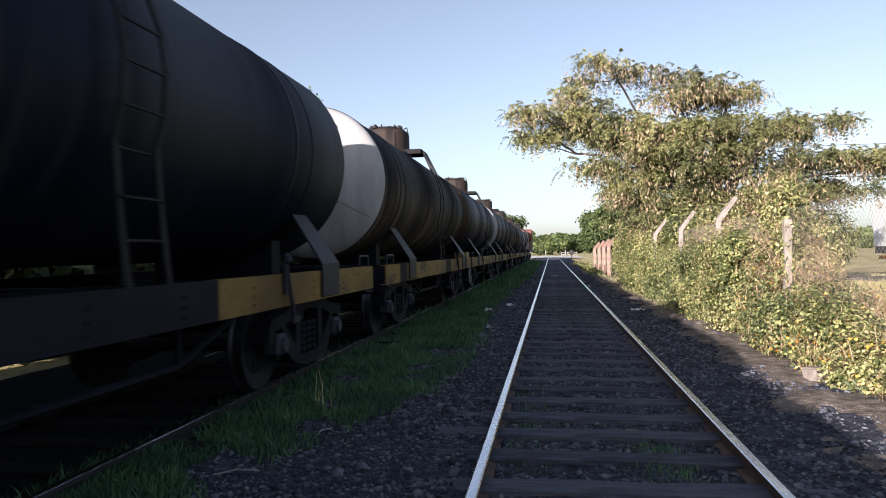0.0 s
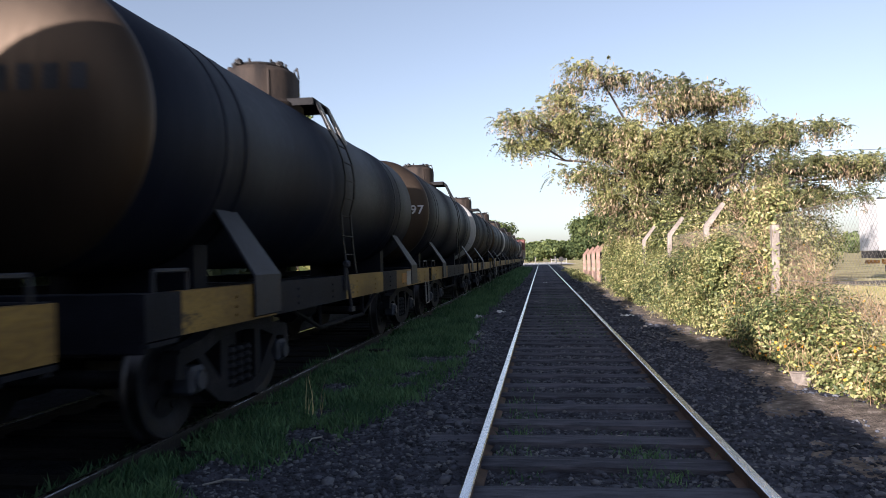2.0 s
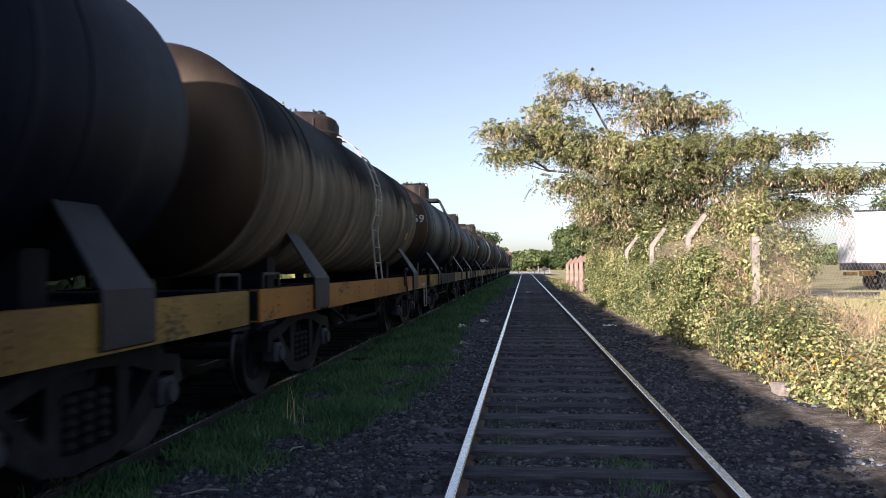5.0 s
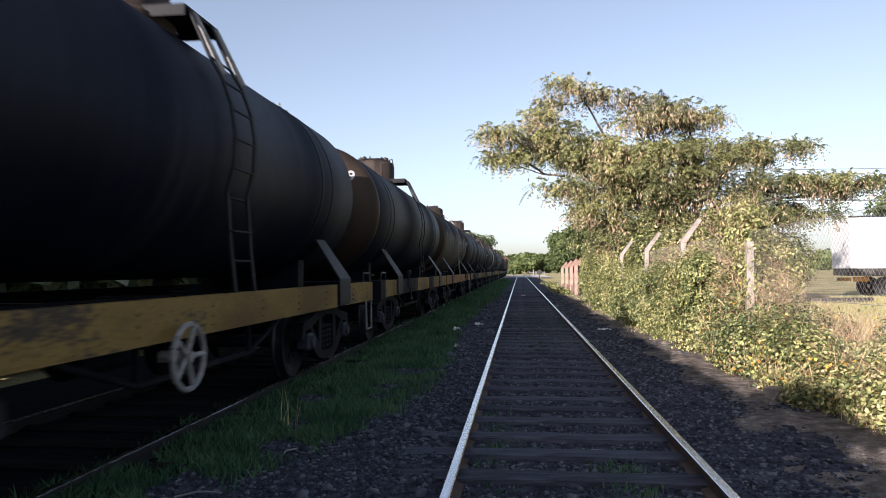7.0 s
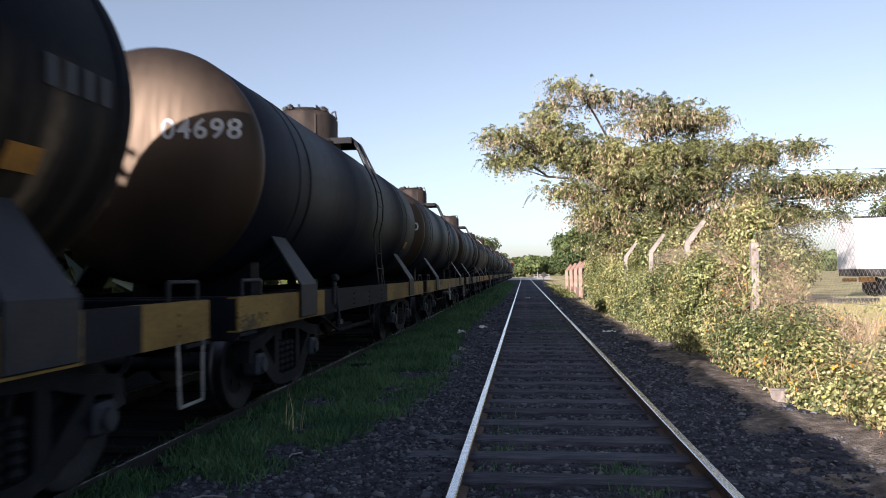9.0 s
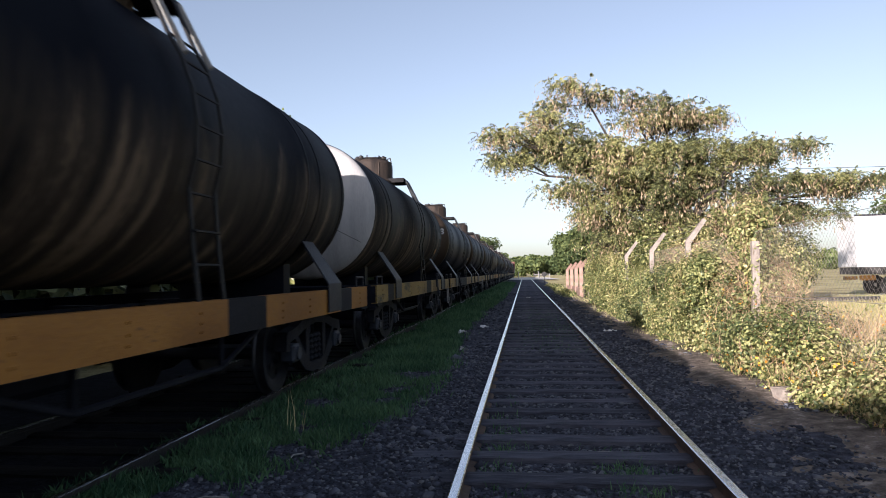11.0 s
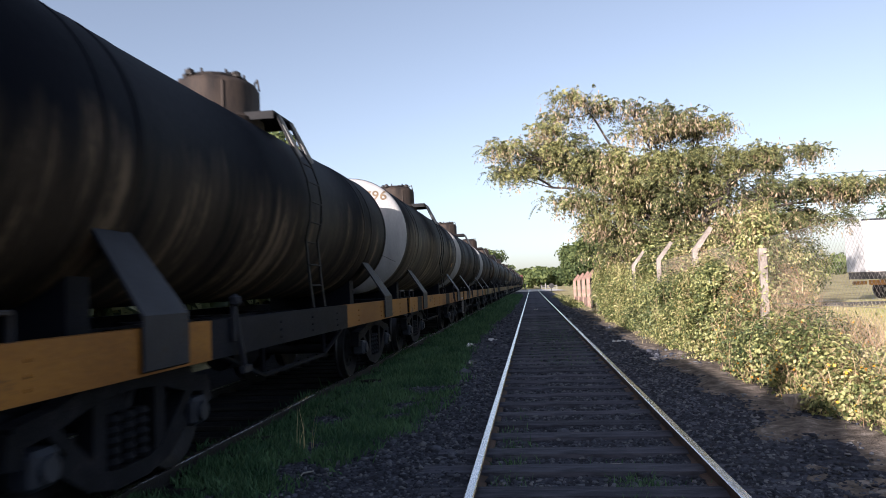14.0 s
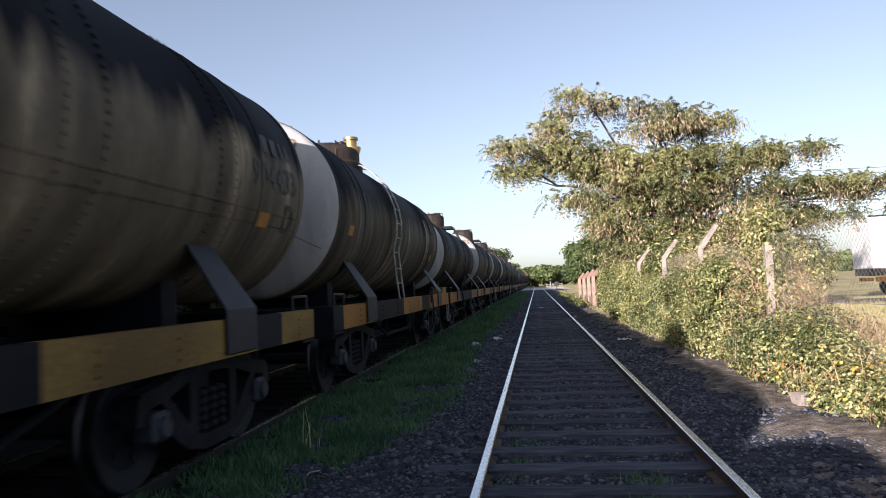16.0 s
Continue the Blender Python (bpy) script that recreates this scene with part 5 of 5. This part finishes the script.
def big_tree():
    g = np.random.default_rng(33)
    t = thing("tree", "wide spreading tree with feathery drooping leaves and brown seed pods", "tree", pose(5.13, 27.0, 0.2 + fall(27), -0.6, 0, 0))
    bm = bmesh.new()
    base, fork = Vector((0, 0, -0.4)), Vector((0.1, 0, 2.2))
    branch(bm, base, fork, 0.30, 0.24, g, 3, 0.03)
    # flat layered pads of foliage: place, half sizes
    layers = [(-3.4, 8.3, 1.8), (-1.2, 8.2, 1.2), (-6.0, 6.9, 1.7), (-6.0, 6.0, 1.7), (-4.0, 6.5, 2.2), (-4.5, 7.3, 1.4), (-0.1, 7.3, 2.3), (1.3, 7.3, 1.3), (-1.6, 6.0, 3.0), (-2.2, 4.8, 3.0), (-0.1, 5.2, 2.3), (3.7, 6.3, 2.0), (2.7, 5.8, 1.4), (4.3, 4.9, 2.6), (6.4, 4.6, 1.6), (1.9, 4.4, 2.0), (3.1, 3.7, 2.3), (-2.8, 3.7, 1.6), (0.5, 3.7, 2.1), (4.7, 3.7, 1.4), (-0.5, 3.1, 2.3), (-2.2, 2.7, 1.6)]
    layers += [(-1.0, 4.3, 2.3), (-0.6, 6.0, 2.4), (1.0, 6.3, 1.8), (-2.8, 5.6, 2.0), (0.9, 4.9, 2.0)]
    pads, limb = [], []
    for x, z, r in layers:
        end = Vector((0.88 * x, g.uniform(-0.6, 0.6), z - 0.4))
        mid = fork.lerp(end, 0.45) + Vector((0, g.uniform(-0.4, 0.4), 0.45))
        branch(bm, fork, mid, 0.10, 0.065, g, 3, 0.12)
        pts = branch(bm, mid, end, 0.065, 0.03, g, 4, 0.15)
        for j in range(3 if r < 2.2 else 4):
            a, q = j * 6.28 / (3 if r < 2.2 else 4) + g.uniform(-0.4, 0.4), g.uniform(0.42, 0.62)
            pads.append((0.97 * x + q * r * math.cos(a), 0.8 * q * r * math.sin(a) + g.uniform(-0.5, 0.5), z - 0.1 + 0.22 * r * g.uniform(-0.5, 0.5) - 0.05 * abs(math.cos(a)) * r, 0.5 * r + 0.1, 0.48 * r + 0.2, 0.10 + 0.07 * r))
            limb.append(pts)
    for (x, y, z, rx, ry, rz), pts in zip(pads, limb):
        c = Vector((x, y, z - rz * 0.5))
        p2 = branch(bm, pts[g.integers(2, 5)], c, 0.026, 0.014, g, 3, 0.10)
        for i in range(5):
            e = Vector((x + g.uniform(-0.9, 0.9) * rx, y + g.uniform(-0.9, 0.9) * ry, z + g.uniform(-0.3, 0.5) * rz))
            branch(bm, p2[g.integers(1, 4)], e, 0.014, 0.006, g, 2, 0.08)
    part("trunk", bm, M_BARK, t)
    p, nr, k = blob_points(pads, 29000, g, 0.35)
    ok = np.array([noise.noise(Vector(q) * 1.5) for q in p]) > -0.05
    p, nr, k = p[ok], nr[ok], k[ok]
    up = np.array(pads)[k]
    rel = (p[:, 2] - up[:, 2]) / up[:, 5]
    podp = 0.09 + 0.2 * (np.array([noise.noise(Vector(q) * 0.45 + Vector((3, 1, 7))) for q in p]) > 0.05) + 0.12 * (p[:, 2] > 6.5)
    pod = g.uniform(0, 1, len(p)) < podp
    link_mesh("crown", fronds_mesh("crown", p[~pod], nr[~pod], 0.45, 0.078, g, 7), M_FROND, t)
    # seed pods hang straight down in bunches
    q = np.repeat(p[pod], 5, 0) + g.normal(0, 0.2, (pod.sum() * 5, 3)) - [0, 0, 0.34]
    link_mesh("seed_pod_cluster", leaves_mesh("seed_pod_cluster", q, g.normal(0, 1, q.shape) * [1, 1, 0.1], 0.045, g, 3.2, np.array([[0.0, 0.0, -1.0]])), M_POD, t, "hanging brown seed pods")["kind"] = "stuff"
    return t


big_tree()


def leafy_tree(x, y, h, crown, n, size, label, seed, material=None, name="tree"):
    g = np.random.default_rng(seed)
    t = thing(name, label, "tree", pose(x - 0.0042 * y, y, -0.2 + (fall(y) if x > 0 else 0)))
    bm = bmesh.new()
    fork = Vector((0, 0, h * 0.35))
    branch(bm, Vector((0, 0, 0)), fork, 0.035 * h, 0.025 * h, g, 3, 0.05)
    blobs = []
    for i in range(9):
        a, q = g.uniform(0, 6.28), g.uniform(0.2, 0.75) * crown
        z = h * g.uniform(0.45, 0.86)
        r = crown * g.uniform(0.32, 0.5)
        blobs.append((q * math.cos(a), q * math.sin(a), z, r, r, r * 0.75))
        branch(bm, fork, Vector(blobs[-1][:3]), 0.014 * h, 0.004 * h, g, 3, 0.15)
    blobs.append((0, 0, h * 0.88, crown * 0.4, crown * 0.4, h * 0.12))
    part("trunk", bm, M_BARK, t)
    p, nr, k = blob_points(blobs, n, g, 0.6)
    p += 0.06 * crown * np.array([[noise.noise(Vector(q) * 2 / crown), noise.noise(Vector(q) * 2 / crown + Vector((7, 0, 0))), noise.noise(Vector(q) * 3 / crown + Vector((0, 7, 0)))] for q in p])
    link_mesh("crown", leaves_mesh("crown", p, nr, size, g), material or M_FAR, t)
    return t


FT = "leafy green tree standing behind the railway"
leafy_tree(-16.6, 45, 12.8, 3.6, 9000, 0.22, FT, 41)
leafy_tree(-8.9, 118, 8.0, 5.0, 7000, 0.3, FT, 42)
leafy_tree(5.2, 47, 5.4, 2.4, 9000, 0.14, FT, 43)
leafy_tree(4.6, 56, 5.2, 2.4, 7000, 0.16, FT, 44)
leafy_tree(5.8, 68, 6.2, 3.0, 7000, 0.2, FT, 45)
leafy_tree(5.5, 84, 6.1, 3.2, 6000, 0.24, FT, 46)
leafy_tree(7.5, 104, 7.1, 4.0, 6000, 0.3, FT, 47)
leafy_tree(26, 48, 9.0, 3.6, 6000, 0.2, FT, 48)
leafy_tree(9.5, 34, 4.6, 2.2, 7000, 0.12, FT, 49, M_LEAF)
leafy_tree(12.0, 44, 5.0, 2.6, 6000, 0.14, FT, 50, M_LEAF)
g = np.random.default_rng(60)
for i in range(16):
    leafy_tree(-55 + i * 7.5 + g.uniform(-2, 2), 240 + g.uniform(-20, 40), g.uniform(6.6, 9.4), g.uniform(4, 6), 2200, 0.75, "far green tree in the woods beyond the crossing", 70 + i, name="far_tree")

# far woods that close the view behind the field and behind the train
def woods(name, pts, h, n, size, label):
    g = np.random.default_rng(len(pts) + n)
    blobs = []
    for (x0, y0), (x1, y1) in zip(pts, pts[1:]):
        for t in np.linspace(0, 1, 14):
            hh = h * g.uniform(0.6, 1.0)
            blobs.append((x0 + (x1 - x0) * t + g.normal(0, 2), y0 + (y1 - y0) * t + g.normal(0, 2), hh * 0.5, h * 0.45, h * 0.45, hh * 0.5))
    p, nr, k = blob_points(blobs, n, g, 0.7)
    tagged(link_mesh(name, leaves_mesh(name, p, nr, size, g), M_FAR), label, "woods", kind="stuff")


woods("far_woods", [(60, 300), (160, 260), (220, 120), (200, 20)], 9, 16000, 1.5, "far line of green woods")
# the stretch at the camera's back is unseen, added to block low sky glow
woods("far_woods_behind", [(-60, 300), (-110, 200), (-75, 40), (-55, -45), (0, -62), (60, -50), (120, 20)], 12, 26000, 1.5, "far green woods, added around and behind to block low sky glow")

woods("far_treeline", [(-50, 262), (0, 240), (45, 250)], 6.6, 9000, 0.9, "far line of green trees beyond the crossing")

# ---- road, crossing and trailer ----
sheet("road", np.linspace(6.5, 60, 24), np.linspace(30.0, 43.0, 10), lambda x, y: ground_z(x, y) + 0.03 + 0.02 * noise.noise((x * .5, y * .5, 1)), M_ROAD, "pale dusty gravel road across the field", "road")
sheet("crossing_road", np.linspace(-40, 60, 20), np.linspace(128, 176, 12), lambda x, y: -0.03 - 0.04 * min(1, abs(x + 2) / 12), M_ROAD, "pale road crossing the tracks", "road")
for x in (-1.6, 2.6, -9.0):
    p = thing("crossing_post", "white painted post at the level crossing", "post", pose(x, 150, -0.2))
    part("shaft", tube(bmesh.new(), (0, 0, 0), (0, 0, 1.6), 0.08), M_PALE, p)


for x0, x1 in ((-9.5, -6.8), (1.8, 5.0)):
    f = thing("crossing_barrier", "low white painted rail barrier beside the level crossing", "barrier", pose(0, 150.5, -0.2))
    for z in (0.55, 0.95):
        part("rail", box(bmesh.new(), x0, x1, -0.03, 0.03, z, z + 0.10), M_PALE, f)
    for i in range(4):
        x = x0 + (x1 - x0) * i / 3
        part("post", box(bmesh.new(), x - 0.06, x + 0.06, -0.05, 0.05, 0, 1.15), M_PALE, f)
t = thing("round_signal", "black round signal board on a thin post beside the track", "signal", pose(2.2, 92, -0.2))
part("board", lathe(bmesh.new(), [(0.0, -0.03), (0.30, -0.03), (0.33, 0.0), (0.30, 0.03), (0.0, 0.03)], 24, "y", (0, 0, 1.22)), M_RUBBER, t)
part("post", tube(bmesh.new(), (0, 0.06, 0), (0, 0.06, 1.5), 0.035), M_GREYSTEEL, t)


def trailer():
    t = thing("box_trailer", "white box trailer parked on the gravel road", "trailer", pose(16.55, 38.0, -0.21, 0, 0, -3))
    part("body", box(bmesh.new(), 0, 13.6, 0, 2.5, 1.5, 4.17, 0.03), M_TRAILER, t)
    for i in range(13):
        part("rib", box(bmesh.new(), i * 1.05 + 0.03, i * 1.05 + 0.07, -0.02, 0.0, 1.52, 4.14), M_TRAILER, t)
    part("roof_rail", box(bmesh.new(), -0.03, 13.63, -0.035, 0.06, 4.12, 4.21), M_GREYSTEEL, t)
    part("chassis", box(bmesh.new(), 0.05, 13.5, 0.06, 2.44, 1.12, 1.49), M_DARKSTEEL, t)
    part("bumper", box(bmesh.new(), -0.5, 0.04, 0.1, 0.5, 0.86, 1.03), M_AMBER, t, "orange rear bumper with lamps")
    part("tail_panel", box(bmesh.new(), 0.1, 0.85, -0.02, 0.03, 0.82, 1.08), M_AMBER, t, "orange side marker")
    part("side_guard", box(bmesh.new(), 5.2, 9.5, 0.0, 0.05, 0.6, 1.0), M_DARKSTEEL, t)
    for x in (1.7, 2.95, 4.2):
        for y in (0.18, 2.3):
            wh = part("wheel", lathe(bmesh.new(), [(0, -0.14), (0.32, -0.14), (0.45, -0.15), (0.54, -0.1), (0.54, 0.1), (0.45, 0.15), (0, 0.14)], 24, "y"), M_RUBBER, t)
            wh.location = (x, y, 0.54)
            part("rim", lathe(bmesh.new(), [(0.30, -0.155), (0.25, -0.13), (0.1, -0.12), (0.08, -0.17), (0, -0.17)], 16, "y"), M_PALE, wh, "pale wheel rim")
            part("mudguard", box(bmesh.new(), -0.6, 0.6, -0.16, 0.16, 0.56, 0.58), M_DARKSTEEL, wh)
    return t


trailer()
d = thing("drawbar_beam", "low dark steel beam lying along the road edge", "beam", pose(7.12, 28.6, 0.12 + fall(28.6)))
part("beam", box(bmesh.new(), 0, 6.0, -0.1, 0.1, 0.12, 0.34, 0.01), M_DARKSTEEL, d)
for x in (0.3, 2.9, 5.6):
    part("block", box(bmesh.new(), x, x + 0.3, -0.15, 0.15, -0.05, 0.12), M_CONCRETE, d)

# overhead wires beyond the field
for i, (z, dz) in enumerate(((6.6, 0.9), (5.9, 0.8), (5.1, 0.8))):
    bm = bmesh.new()
    pts = [(10 + 40 * t, 36 - 4 * t, z - 0.36 + dz * t * 2.2 - 1.0 * math.sin(math.pi * t)) for t in np.linspace(0, 1, 14)]
    pipe(bm, pts, 0.012, 5)
    tagged(part("power_cable", bm, M_DARKSTEEL), "thin dark overhead power cable", "cable")

# ---- small things on the ground ----
for x, y, z, r, s in ((2.43, 8.1, -0.05, 12, 0.15), (2.1, 7.6, -0.13, 40, 0.06), (2.3, 7.75, -0.14, 70, 0.07)):
    bm = box(bmesh.new(), -s, s, -s * 0.6, s * 0.6, -s * 0.7, s * 0.7, s * 0.18)
    for v in bm.verts:
        v.co += Vector((noise.noise(v.co * 9), noise.noise(v.co * 9 + Vector((3, 0, 0))), noise.noise(v.co * 9 + Vector((0, 4, 0))))) * s * 0.5
    b = tagged(part("broken_block", bm, M_CONCRETE), "broken pale brick lying under the bushes", "brick")
    b.matrix_basis = pose(x, y, z, 8, 5, r)
for x, y, r, s in ((1.61, 17.2, 20, 0.16), (-1.98, 17.5, 70, 0.12), (-1.55, 13.4, 10, 0.10), (-0.2, 40, 0, 0.12), (-1.5, 19.0, 0, 0.12)):
    bm = bmesh.new()
    bmesh.ops.create_grid(bm, x_segments=8, y_segments=6, size=s)
    for v in bm.verts:
        v.co.z = 0.05 + 0.09 * noise.noise(v.co * 11 + Vector((x, y, 0)))
        v.co.y *= 0.6
    bmesh.ops.solidify(bm, geom=bm.faces[:], thickness=0.004)
    l = tagged(part("litter", bm, M_LITTER), "crumpled white plastic litter on the gravel", "litter")
    l.matrix_basis = pose(x, y, BED + 0.0, 0, 0, r)
for x, y, r, ln in ((1.8, 6.4, -20, 0.3), (0.2, 5.8, 12, 0.28), (-2.55, 4.5, 25, 0.3), (-2.3, 5.6, 80, 0.25)):
    bm = pipe(bmesh.new(), [(-ln / 2, 0, 0), (0, 0.02, 0.015), (ln / 2, -0.01, 0.0)], 0.007, 5)
    l = tagged(part("stick", bm, M_PALE), "pale dry stick lying on the gravel", "stick")
    l.matrix_basis = pose(x, y, BED + 0.03, 0, 0, r)
# taller weed stalks by the grass
x = np.array([-2.62, -2.6, -2.66, -2.58, -2.5, -2.7, -2.64, -2.61])
y = np.array([6.5, 6.52, 6.48, 6.6, 6.4, 6.55, 6.45, 6.5])
tagged(link_mesh("weed", blades_mesh("weed", np.stack([x, y, np.full(8, -0.17)], 1), np.full(8, 0.42), 0.006, rng, 0.12), M_STRAW), "tall pale weed stalks beside the train track", "weed")

motions()
